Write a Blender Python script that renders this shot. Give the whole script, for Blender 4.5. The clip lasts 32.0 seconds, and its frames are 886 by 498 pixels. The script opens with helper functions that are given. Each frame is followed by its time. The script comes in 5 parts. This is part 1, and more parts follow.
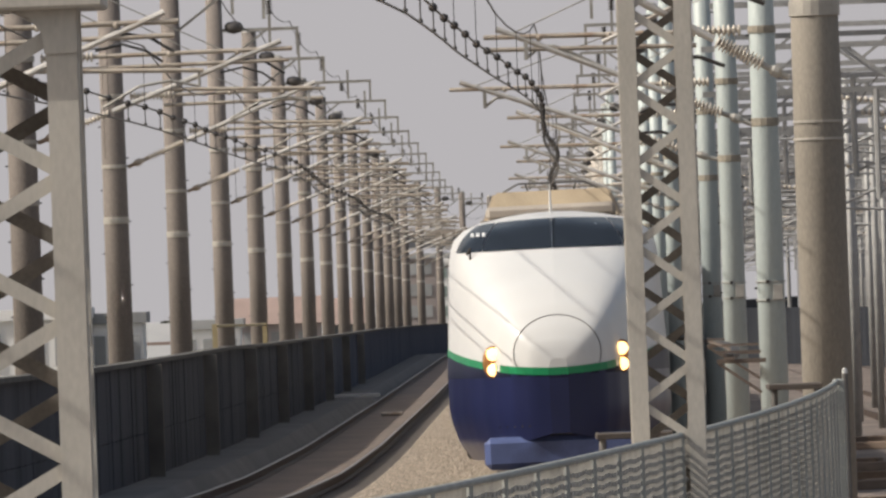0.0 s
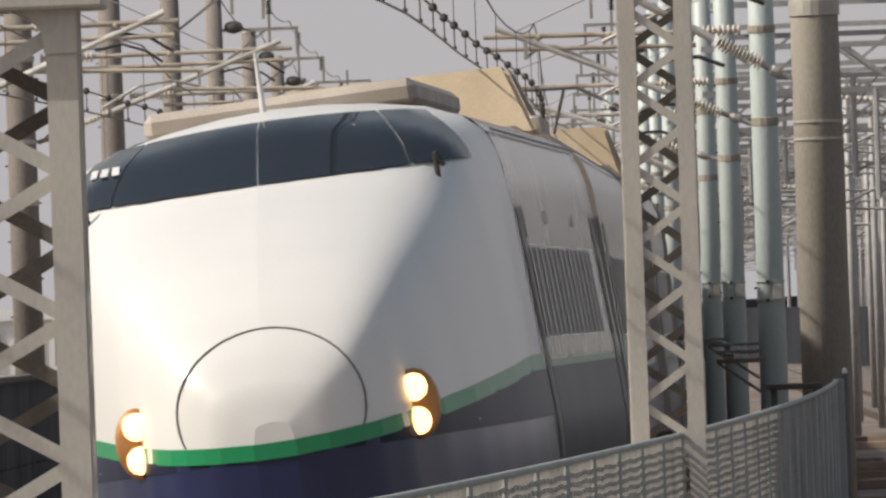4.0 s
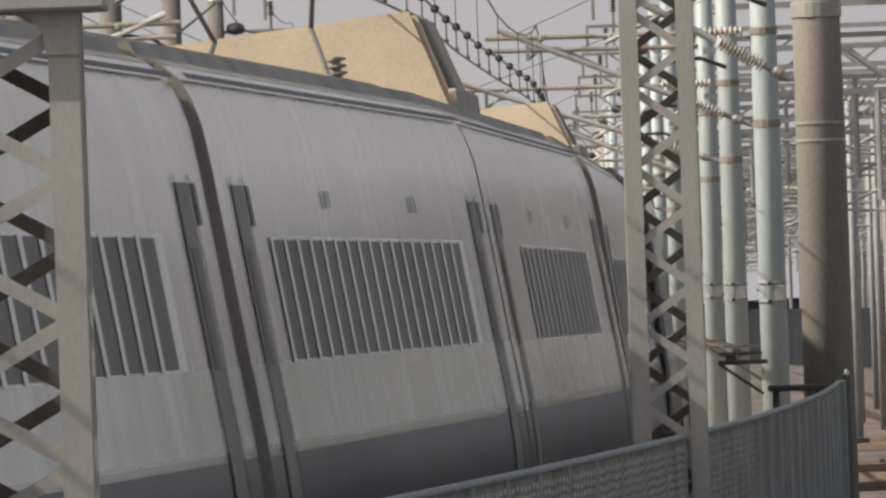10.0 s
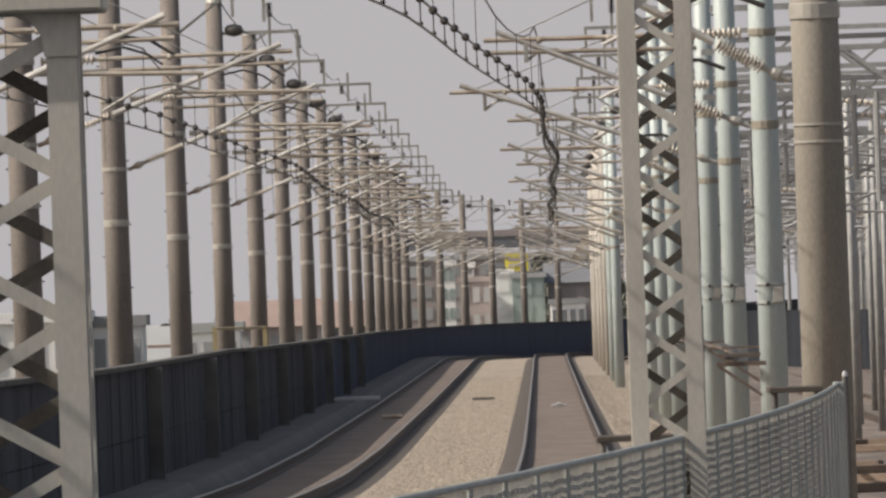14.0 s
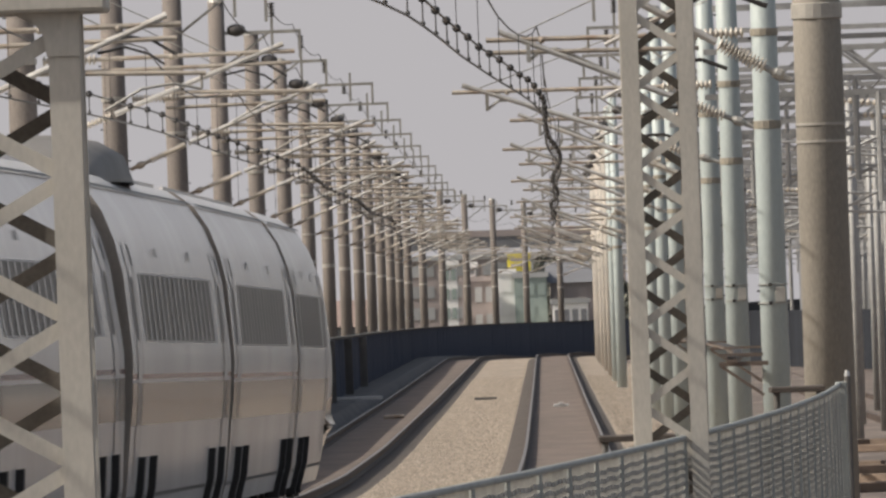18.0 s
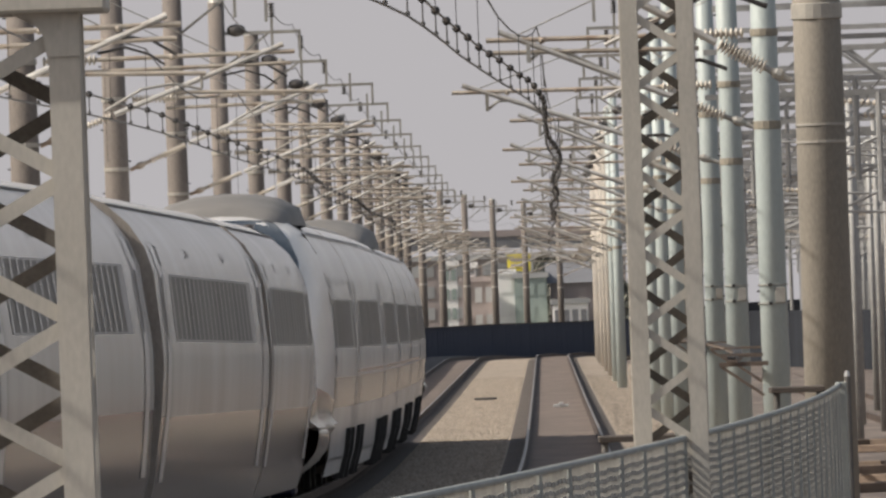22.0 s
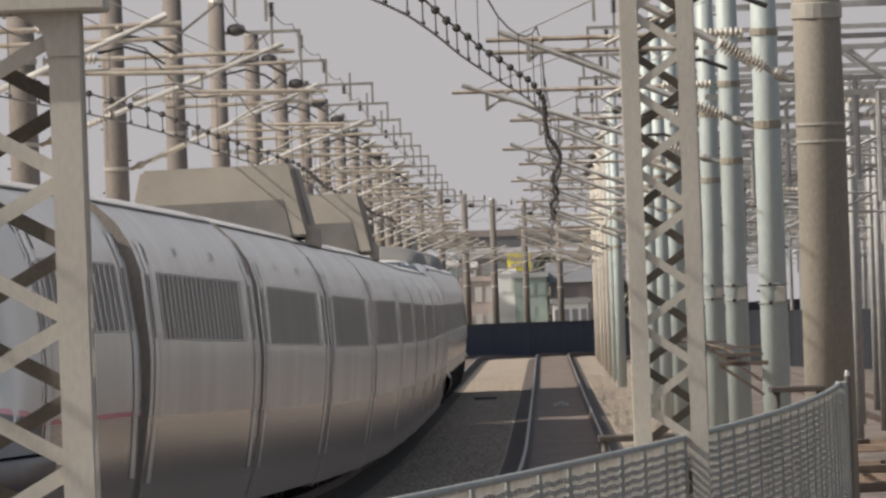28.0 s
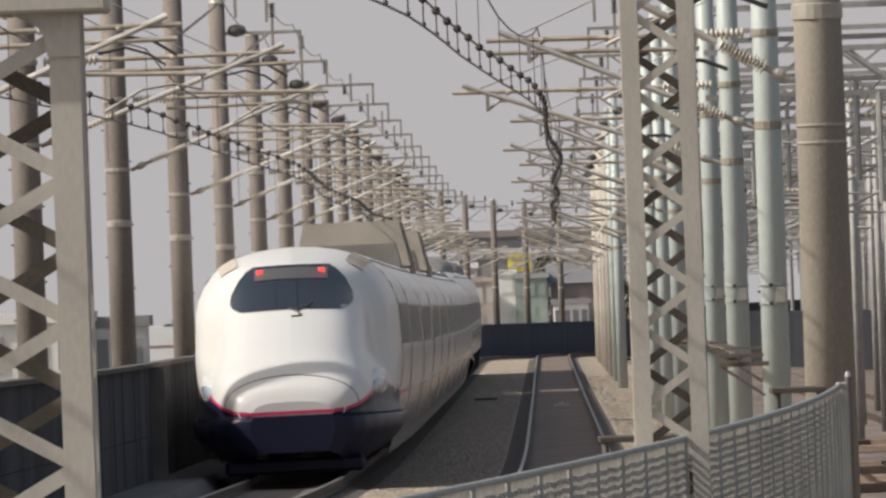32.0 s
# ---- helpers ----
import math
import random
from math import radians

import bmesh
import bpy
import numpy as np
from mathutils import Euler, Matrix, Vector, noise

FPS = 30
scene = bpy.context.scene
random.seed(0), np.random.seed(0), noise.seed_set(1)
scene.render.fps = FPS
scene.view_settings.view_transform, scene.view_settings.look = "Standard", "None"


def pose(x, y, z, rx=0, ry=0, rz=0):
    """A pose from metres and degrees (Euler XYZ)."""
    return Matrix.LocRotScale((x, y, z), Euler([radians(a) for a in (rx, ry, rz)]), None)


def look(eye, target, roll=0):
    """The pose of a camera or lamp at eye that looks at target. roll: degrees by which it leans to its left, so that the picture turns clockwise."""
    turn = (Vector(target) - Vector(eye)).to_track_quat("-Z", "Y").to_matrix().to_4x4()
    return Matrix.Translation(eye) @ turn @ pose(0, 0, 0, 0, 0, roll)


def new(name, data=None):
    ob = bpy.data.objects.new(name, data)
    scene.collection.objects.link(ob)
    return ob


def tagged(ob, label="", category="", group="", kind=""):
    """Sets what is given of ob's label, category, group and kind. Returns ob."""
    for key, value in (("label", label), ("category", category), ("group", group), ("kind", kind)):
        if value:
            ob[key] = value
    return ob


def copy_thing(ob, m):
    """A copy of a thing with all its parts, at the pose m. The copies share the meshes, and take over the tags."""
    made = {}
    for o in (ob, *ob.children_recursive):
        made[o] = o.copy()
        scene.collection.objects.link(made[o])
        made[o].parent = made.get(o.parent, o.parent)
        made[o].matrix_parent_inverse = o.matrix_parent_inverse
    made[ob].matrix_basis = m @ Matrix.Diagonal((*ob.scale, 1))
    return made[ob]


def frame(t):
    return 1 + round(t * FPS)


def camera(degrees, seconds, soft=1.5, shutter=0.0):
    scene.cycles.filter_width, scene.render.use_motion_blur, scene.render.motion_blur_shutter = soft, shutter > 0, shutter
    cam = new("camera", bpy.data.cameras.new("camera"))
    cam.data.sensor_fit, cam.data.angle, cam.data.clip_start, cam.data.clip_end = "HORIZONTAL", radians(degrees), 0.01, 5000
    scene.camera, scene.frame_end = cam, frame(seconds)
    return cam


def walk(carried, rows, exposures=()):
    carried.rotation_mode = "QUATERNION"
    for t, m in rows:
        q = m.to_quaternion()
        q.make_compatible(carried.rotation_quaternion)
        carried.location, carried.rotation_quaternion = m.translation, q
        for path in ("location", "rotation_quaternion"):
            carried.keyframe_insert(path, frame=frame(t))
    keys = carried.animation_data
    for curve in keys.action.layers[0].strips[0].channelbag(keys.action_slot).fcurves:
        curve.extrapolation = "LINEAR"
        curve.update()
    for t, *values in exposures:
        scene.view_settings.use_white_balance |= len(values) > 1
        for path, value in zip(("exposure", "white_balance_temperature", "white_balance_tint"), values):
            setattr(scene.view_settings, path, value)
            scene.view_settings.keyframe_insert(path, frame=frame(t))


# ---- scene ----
# ---- the place's lines: x to the right, y along the railway, z up from the rail heads ----
SLOPE_Y = [0, 126, 149, 180, 212, 250, 300, 715, 1400]
SLOPE_X = [0.0940, 0.0373, 0.0270, 0.0150, 0.0108, 0.0078, 0.0063, 0.0063, 0.166]
GRID = np.arange(-1200.0, 1400.0, 1.0)
SLOPES = np.interp(GRID, SLOPE_Y, SLOPE_X)
LINE = np.cumsum(SLOPES)
LINE = LINE - np.interp(300.0, GRID, LINE) + 2.22
GAP = 4.3


def line_x(y, off=0.0):
    """The x of the line that runs off metres to the right of the near track's centre."""
    share = float(np.interp(off, [-5.7, -5.1, -3.5, -2.5], [0, 1, 1, 0]))
    off = off - share * float(np.interp(y, [140, 155, 186, 215, 241], [0.80, 0.70, 0.40, 0.17, 0.0]))
    near = float(np.interp(off, [-2.5, -1.7, 1.7, 2.5], [0, 1, 1, 0]))
    off += near * float(np.interp(y, [75, 90, 100, 120, 130, 140, 156], [0.0, 0.12, 0.165, 0.21, 0.14, 0.06, 0.0]))
    return float(np.interp(y, GRID, LINE)) + off * math.sqrt(1 + float(np.interp(y, GRID, SLOPES)) ** 2)


def line_z(y):
    return float(np.interp(y, [-260, 100, 150, 213, 300, 600, 900, 1400], [0.40, 0.38, 0.30, 0.19, 0.0, -0.30, -0.85, -2.0]))


def track_z(y):
    """The rail heads: nearly level up to a crest, then falling away."""
    return float(np.interp(y, [-260, 100, 150, 213, 300, 440, 600, 740, 800, 900, 1000, 1400], [0.40, 0.38, 0.30, 0.19, 0.0, -0.10, -0.13, -0.15, -0.36, -1.05, -1.8, -4.5]))


def far_lift(y):
    """How much higher the far track lies near the platform."""
    return float(np.interp(y, [120, 150, 180, 215], [0.25, 0.20, 0.10, 0.0]))


def cant(y):
    return float(np.interp(y, [-260, 119, 134, 164, 200, 400], [6.2, 6.2, 5.6, 2.3, 0.9, 0.5]))


# ---- camera ----
LENS = 3.3262
EYE = (0.0, 0.0, 2.95)
ROLL = -2.1
cam = camera(LENS, 32.0, soft=2.6, shutter=0.12)


def aim(dx, dy):
    return look(EYE, (-dx / 27.0, 1000.0, 2.95 + 2.944 + dy / 27.0), ROLL)


SWAY = [(0, 0, -5), (1.0, 0, -6), (2.0, 1, -5), (3.5, -1, -6), (5.5, 3, -1), (6.5, 3, -1), (7.5, 0, -6), (8.5, 1, -4), (9.5, 3, -3), (10.5, 3, -2), (11.5, 3, -2),
        (12.0, 2, -1), (12.5, 1, 2), (13.0, 1, 3), (14.0, 0, 0), (14.5, 2, 3), (16.5, 3, 2), (18.0, 4, 0), (20.0, 2, 0), (21.0, 4, 1), (23.0, 4, 0), (25.5, 4, 1), (29.5, 4, -1), (32.0, 5, 1)]
walk(cam, [(t, aim(dx, dy)) for t, dx, dy in SWAY])

# ---- world and sun ----
TO_SUN = Vector((-1.0, -0.21, 0.88)).normalized()
world = bpy.data.worlds.new("hazy_sky")
scene.world = world
world.use_nodes = True
wn, wl = world.node_tree.nodes, world.node_tree.links
sky = wn.new("ShaderNodeTexSky")
sky.sky_type, sky.sun_disc = "NISHITA", False
sky.sun_elevation = math.asin(TO_SUN.z)
sky.sun_rotation = math.atan2(TO_SUN.x, TO_SUN.y)
sky.dust_density, sky.air_density = 6.0, 1.5
haze = wn.new("ShaderNodeMixRGB")
haze.inputs[0].default_value = 0.88
haze.inputs[2].default_value = (4.86, 4.67, 4.82, 1)
geo = wn.new("ShaderNodeTexCoord")
split = wn.new("ShaderNodeSeparateXYZ")
fade = wn.new("ShaderNodeMapRange")
fade.inputs[1].default_value, fade.inputs[2].default_value = 0.06, 0.40
fade.inputs[3].default_value, fade.inputs[4].default_value = 0.92, 0.12
wl.new(geo.outputs["Generated"], split.inputs[0])
wl.new(split.outputs["Z"], fade.inputs[0])
wl.new(fade.outputs[0], haze.inputs[0])
wl.new(sky.outputs[0], haze.inputs[1])
wl.new(haze.outputs[0], wn["Background"].inputs[0])
wn["Background"].inputs[1].default_value = 0.107
sun = new("sun", bpy.data.lights.new("sun", "SUN"))
sun.data.energy, sun.data.angle, sun.data.color = 4.5, radians(0.6), (1.0, 0.945, 0.86)
sun.matrix_world = look((-200, -100, 150), Vector((-200, -100, 150)) - TO_SUN)
scene.view_settings.exposure = 0.0


# ---- materials ----
def material(name, colour, rough=0.6, metal=0.0, vary=0.12, scale=6.0, bump=0.0, grain=60.0, stain=None, stretch=(1, 1, 1), shift=0.0, spec=0.5, island=0.0):
    """A surface with mottling at a large and a small scale, stains of another colour, and fine relief."""
    m = bpy.data.materials.new(name)
    m.use_nodes = True
    n, l = m.node_tree.nodes, m.node_tree.links
    b = n["Principled BSDF"]
    b.inputs["Roughness"].default_value, b.inputs["Metallic"].default_value = rough, metal
    b.inputs["Specular IOR Level"].default_value = spec
    co = n.new("ShaderNodeTexCoord")
    mp = n.new("ShaderNodeMapping")
    mp.inputs["Scale"].default_value = stretch
    l.new(co.outputs["Object"], mp.inputs["Vector"])
    big, fine = n.new("ShaderNodeTexNoise"), n.new("ShaderNodeTexNoise")
    big.inputs["Scale"].default_value, big.inputs["Detail"].default_value = scale, 5
    fine.inputs["Scale"].default_value, fine.inputs["Detail"].default_value = grain, 3
    for t in (big, fine):
        l.new(mp.outputs[0], t.inputs["Vector"])
    ramp = n.new("ShaderNodeValToRGB")
    dark = [max(0.0, c * (1 - 2.2 * vary)) for c in colour]
    light = [min(1.0, c * (1 + 1.6 * vary)) for c in colour]
    ramp.color_ramp.elements[0].position, ramp.color_ramp.elements[0].color = 0.28, (*dark, 1)
    ramp.color_ramp.elements[1].position, ramp.color_ramp.elements[1].color = 0.72, (*light, 1)
    mix = n.new("ShaderNodeMix")
    mix.data_type, mix.inputs[0].default_value = "FLOAT", 0.4
    l.new(big.outputs[0], mix.inputs[2])
    l.new(fine.outputs[0], mix.inputs[3])
    l.new(mix.outputs[0], ramp.inputs[0])
    out = ramp.outputs[0]
    if stain:
        st = n.new("ShaderNodeTexNoise")
        st.inputs["Scale"].default_value, st.inputs["Detail"].default_value = scale * 0.45, 6
        l.new(mp.outputs[0], st.inputs["Vector"])
        sr = n.new("ShaderNodeMapRange")
        sr.inputs[1].default_value, sr.inputs[2].default_value = 0.52, 0.68
        sr.inputs[4].default_value = 0.75
        l.new(st.outputs[0], sr.inputs[0])
        sm = n.new("ShaderNodeMixRGB")
        sm.inputs[2].default_value = (*stain, 1)
        l.new(sr.outputs[0], sm.inputs[0])
        l.new(out, sm.inputs[1])
        out = sm.outputs[0]
    if island:
        gm = n.new("ShaderNodeNewGeometry")
        hs = n.new("ShaderNodeHueSaturation")
        mr = n.new("ShaderNodeMapRange")
        mr.inputs[3].default_value, mr.inputs[4].default_value = 1 - island, 1 + island
        l.new(gm.outputs["Random Per Island"], mr.inputs[0])
        l.new(mr.outputs[0], hs.inputs["Value"])
        l.new(out, hs.inputs["Color"])
        out = hs.outputs[0]
    if shift:
        ob = n.new("ShaderNodeObjectInfo")
        hs = n.new("ShaderNodeHueSaturation")
        mr = n.new("ShaderNodeMapRange")
        mr.inputs[3].default_value, mr.inputs[4].default_value = 1 - shift, 1 + shift
        l.new(ob.outputs["Random"], mr.inputs[0])
        l.new(mr.outputs[0], hs.inputs["Value"])
        l.new(out, hs.inputs["Color"])
        out = hs.outputs[0]
    l.new(out, b.inputs["Base Color"])
    if bump:
        bp = n.new("ShaderNodeBump")
        bp.inputs["Strength"].default_value, bp.inputs["Distance"].default_value = 0.6, bump
        l.new(fine.outputs[0], bp.inputs["Height"])
        l.new(bp.outputs[0], b.inputs["Normal"])
    return m


def glow(name, colour, strength):
    m = bpy.data.materials.new(name)
    m.use_nodes = True
    b = m.node_tree.nodes["Principled BSDF"]
    b.inputs["Base Color"].default_value = (*colour, 1)
    b.inputs["Emission Color"].default_value = (*colour, 1)
    b.inputs["Emission Strength"].default_value = strength
    return m


M = {
    "concrete": material("weathered_concrete", (0.262, 0.235, 0.198), 0.85, vary=0.16, scale=1.2, bump=0.004, stain=(0.19, 0.17, 0.142), stretch=(1, 1, 0.3)),
    "old_pole": material("brown_grey_concrete", (0.180, 0.155, 0.138), 0.85, vary=0.20, scale=2.0, bump=0.003, stain=(0.13, 0.11, 0.095), stretch=(1, 1, 0.25), shift=0.12),
    "pale_concrete": material("pale_weathered_concrete", (0.46, 0.42, 0.37), 0.85, vary=0.14, scale=1.5, stain=(0.34, 0.29, 0.24), stretch=(1, 1, 0.25), shift=0.15),
    "teal_pole": material("pale_green_paint", (0.405, 0.45, 0.437), 0.5, vary=0.10, scale=1.5, stain=(0.37, 0.40, 0.375), stretch=(1, 1, 0.2), shift=0.08),
    "galv": material("galvanised_steel", (0.36, 0.345, 0.315), 0.55, 0.25, vary=0.14, scale=3.0, stain=(0.25, 0.22, 0.18), shift=0.08),
    "paint_grey": material("grey_painted_steel", (0.47, 0.44, 0.39), 0.6, 0.0, vary=0.10, scale=2.5, stain=(0.38, 0.35, 0.30), stretch=(1, 1, 0.4)),
    "tube": material("weathered_tube", (0.43, 0.375, 0.31), 0.5, 0.15, vary=0.18, scale=4.0, stain=(0.24, 0.15, 0.09), shift=0.15),
    "strut": material("bright_tube", (0.59, 0.56, 0.515), 0.38, 0.2, vary=0.14, scale=4.0, stain=(0.3, 0.25, 0.2), shift=0.1),
    "porcelain": material("porcelain", (0.56, 0.50, 0.42), 0.3, vary=0.15, scale=5.0, stain=(0.40, 0.33, 0.25)),
    "wire": material("copper_wire", (0.075, 0.066, 0.058), 0.5, 0.5, vary=0.1),
    "dark_fit": material("dark_fittings", (0.055, 0.050, 0.047), 0.5, 0.2, vary=0.15),
    "wall": material("dark_blue_panel", (0.064, 0.067, 0.080), 0.9, spec=0.1, vary=0.10, scale=0.8, bump=0.002, stain=(0.036, 0.038, 0.046), stretch=(1, 1, 0.3), shift=0.10),
    "yard_wall": material("blue_black_yard_panel", (0.026, 0.029, 0.036), 0.9, spec=0.1, vary=0.2, scale=0.6, stretch=(1, 1, 0.3)),
    # Far bend panels are lighter and bluer, with haze put into the colour.
    "wall_far": material("hazed_blue_panel", (0.060, 0.070, 0.100), 0.9, spec=0.1, vary=0.12, scale=0.5, stretch=(1, 1, 0.3)),
    "timber": material("old_timber", (0.19, 0.14, 0.105), 0.9, vary=0.2, scale=2.0, stretch=(1, 4, 4), shift=0.3),
    "rack": material("rusty_brown_rack", (0.15, 0.115, 0.092), 0.7, vary=0.2, scale=3.0),
    "ochre": material("ochre_paint", (0.36, 0.29, 0.16), 0.7, vary=0.1),
    "wall_post": material("wall_post_steel", (0.15, 0.142, 0.134), 0.9, 0.0, spec=0.1, vary=0.15, scale=2.0, shift=0.15),
    "coping": material("grey_coping", (0.10, 0.097, 0.093), 0.9, spec=0.15, vary=0.2, scale=2.0),
    "ballast": material("tan_ballast", (0.31, 0.255, 0.20), 0.95, vary=0.30, scale=0.7, bump=0.03, grain=12.0, stain=(0.28, 0.23, 0.18)),
    "stone": material("ballast_stone", (0.32, 0.268, 0.215), 0.95, vary=0.10, scale=1.0, island=0.34),
    "slab": material("rusty_slab", (0.150, 0.116, 0.096), 0.9, vary=0.18, scale=1.2, bump=0.01, grain=14.0, stain=(0.125, 0.098, 0.08), stretch=(1, 0.15, 1)),
    "bed": material("dark_bed", (0.080, 0.065, 0.055), 0.9, vary=0.2, scale=1.2, bump=0.01),
    "walkway": material("grey_walkway", (0.130, 0.120, 0.116), 0.9, vary=0.16, scale=1.0, bump=0.006, grain=14.0, stain=(0.10, 0.093, 0.089), stretch=(1, 0.2, 1)),
    "yard": material("yard_ballast", (0.155, 0.124, 0.105), 0.95, vary=0.34, scale=0.7, grain=6.0, bump=0.02, stain=(0.085, 0.072, 0.062), stretch=(1, 0.3, 1)),
    "dull_green": material("dull_green_line", (0.10, 0.20, 0.15), 0.12, vary=0.08),
    "dull_pink": material("dull_pink_line", (0.36, 0.20, 0.21), 0.12, vary=0.08),
    "rail": material("rusty_rail", (0.070, 0.050, 0.040), 0.7, 0.3, vary=0.2),
    "rail_head": material("worn_rail_head", (0.24, 0.22, 0.205), 0.45, 0.6, vary=0.1),
    "ground": material("far_ground", (0.16, 0.15, 0.12), 0.95, vary=0.25, scale=0.02, grain=0.3, stain=(0.10, 0.11, 0.07)),
    "white": material("white_paint", (0.58, 0.575, 0.56), 0.28, vary=0.02, scale=1.0),
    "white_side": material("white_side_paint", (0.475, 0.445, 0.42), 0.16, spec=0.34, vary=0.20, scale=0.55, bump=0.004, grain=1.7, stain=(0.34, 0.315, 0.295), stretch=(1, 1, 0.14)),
    "navy": material("navy_paint", (0.015, 0.019, 0.062), 0.28, spec=0.35, vary=0.10, scale=1.0),
    # Plough blue lightened in its colour for light caught under the nose.
    "plough_blue": material("lit_plough_paint", (0.085, 0.11, 0.23), 0.25, vary=0.15, scale=2.0, stain=(0.03, 0.035, 0.07)),
    "navy_side": material("dusty_navy_paint", (0.017, 0.020, 0.042), 0.38, vary=0.2, scale=0.8, bump=0.003, grain=1.5, spec=0.10, stain=(0.032, 0.033, 0.048), stretch=(1, 1, 0.15)),
    "navy_dark": material("dark_navy_paint", (0.010, 0.012, 0.034), 0.42, spec=0.25, vary=0.1, scale=1.0),
    "green": material("green_paint", (0.006, 0.20, 0.075), 0.32, vary=0.05, scale=1.0),
    "pink": material("magenta_stripe", (0.52, 0.035, 0.12), 0.3, vary=0.04),
    "silver": material("pale_silver_paint", (0.73, 0.71, 0.69), 0.20, 0.0, spec=0.36, vary=0.05, scale=0.35, bump=0.0012, grain=0.8, stain=(0.64, 0.62, 0.60), stretch=(1, 1, 0.6)),
    "pearl": material("pearl_white_paint", (0.60, 0.575, 0.55), 0.20, 0.0, spec=0.36, vary=0.07, scale=0.35, bump=0.0012, grain=0.8, stain=(0.50, 0.475, 0.45), stretch=(1, 1, 0.6)),
    # Paler tint puts the reflection below the windows into the colour.
    "waist": material("streaky_reflect_paint", (0.66, 0.69, 0.64), 0.12, spec=0.36, vary=0.14, scale=0.9, bump=0.004, grain=2.5, stain=(0.55, 0.55, 0.52), stretch=(1, 1, 0.25)),
    # Gold tone puts the sunlit ballast mirrored in the silver side into colour.
    "silver_low": material("gold_reflect_paint", (0.47, 0.415, 0.355), 0.12, 0.0, spec=0.4, vary=0.08, scale=0.5, stain=(0.28, 0.24, 0.20), stretch=(1, 1, 0.6)),
    # Bronze colour stands in for sunlit ballast reflected in the lower body.
    "bronze_reflect_low": material("bronze_reflect_paint", (0.37, 0.325, 0.29), 0.14, 0.0, spec=0.5, vary=0.15, scale=0.5, stain=(0.26, 0.23, 0.21), stretch=(1, 1, 0.3)),
    "roof": material("brown_grey_roof", (0.40, 0.355, 0.305), 0.75, vary=0.14, scale=1.0, stain=(0.22, 0.19, 0.16)),
    "shield": material("cream_shield", (0.44, 0.355, 0.245), 0.6, vary=0.12, scale=1.2, stain=(0.33, 0.25, 0.16), stretch=(1, 1, 0.3)),
    "grey_shield": material("grey_shield", (0.26, 0.235, 0.20), 0.6, vary=0.12, scale=1.2, stain=(0.22, 0.19, 0.16)),
    "dome_grey": material("dull_grey_fairing", (0.19, 0.178, 0.165), 0.6, vary=0.14, scale=1.2, stain=(0.13, 0.12, 0.11)),
    "glass": material("dark_train_glass", (0.014, 0.018, 0.024), 0.06, vary=0.05, spec=0.12),
    "glass_pale": material("pale_lens", (0.30, 0.34, 0.40), 0.1, vary=0.05),
    "pane": material("dark_window_pane", (0.075, 0.068, 0.066), 0.35, vary=0.14, shift=0.35, spec=0.03),
    "pane_new": material("reflecting_window_pane", (0.070, 0.066, 0.064), 0.35, vary=0.16, shift=0.35, spec=0.05),
    # Dirt, plus a darker tone painted for the shade of an unmodelled recess.
    "door": material("dirty_shaded_door", (0.20, 0.178, 0.160), 0.5, vary=0.16, scale=1.5, stain=(0.09, 0.08, 0.072), stretch=(1, 2, 0.2), spec=0.2),
    "band_dark": material("window_band", (0.42, 0.41, 0.40), 0.4, vary=0.1, spec=0.12),
    "pillar": material("window_pillars", (0.72, 0.70, 0.67), 0.25, vary=0.08, spec=0.3),
    "bellows": material("dirty_gangway", (0.34, 0.30, 0.26), 0.6, vary=0.18, scale=1.5, stain=(0.20, 0.17, 0.14), stretch=(1, 1, 0.3)),
    "rubber": material("black_rubber", (0.030, 0.028, 0.027), 0.8, vary=0.15, stretch=(1, 1, 0.3)),
    "seam": material("seam_grey", (0.12, 0.115, 0.11), 0.6, vary=0.1),
    "bronze": material("bronze_underbody", (0.20, 0.155, 0.110), 0.45, vary=0.12, stain=(0.12, 0.09, 0.07)),
    "under": material("underframe", (0.050, 0.045, 0.040), 0.8, vary=0.2),
    "headlamp": glow("headlamp_glow", (1.0, 0.60, 0.24), 3.4),
    "lamp_rim": material("lamp_rim", (0.42, 0.20, 0.07), 0.4, 0.4),
    "tail": glow("tail_lamp_glow", (0.9, 0.07, 0.06), 1.0),
    "mesh": material("pale_mesh_fence", (0.40, 0.385, 0.355), 0.6, 0.1, vary=0.15, scale=3.0, stain=(0.25, 0.25, 0.22)),
    "mesh_rail": material("fence_rail", (0.33, 0.34, 0.32), 0.7, 0.0, vary=0.12, scale=3.0),
    "lamp_panel": material("grey_lamp_panel", (0.075, 0.068, 0.064), 0.3, vary=0.08),
    # Darker than the mast paint: the rear bars' shade is put into colour.
    "rear_shade": material("shaded_brown_steel", (0.165, 0.145, 0.124), 0.8, vary=0.2, scale=3.0, stain=(0.07, 0.06, 0.05)),
    "rust_strap": material("rusty_strap", (0.28, 0.25, 0.20), 0.6, 0.1, vary=0.15),
    "band": material("pale_strap", (0.38, 0.355, 0.315), 0.5, 0.2, vary=0.1),
    "yellow": material("yellow_sign", (0.62, 0.52, 0.06), 0.5, vary=0.06),
    # House white, grey, brown, tile and glazing are paled to mimic haze.
    "house_white": material("hazed_render", (0.82, 0.80, 0.78), 0.8, vary=0.06, scale=0.2, shift=0.15),
    "house_brown": material("hazed_brown_cladding", (0.35, 0.30, 0.285), 0.8, vary=0.10, scale=0.2, shift=0.12),
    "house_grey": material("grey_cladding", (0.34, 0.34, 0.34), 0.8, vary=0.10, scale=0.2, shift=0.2),
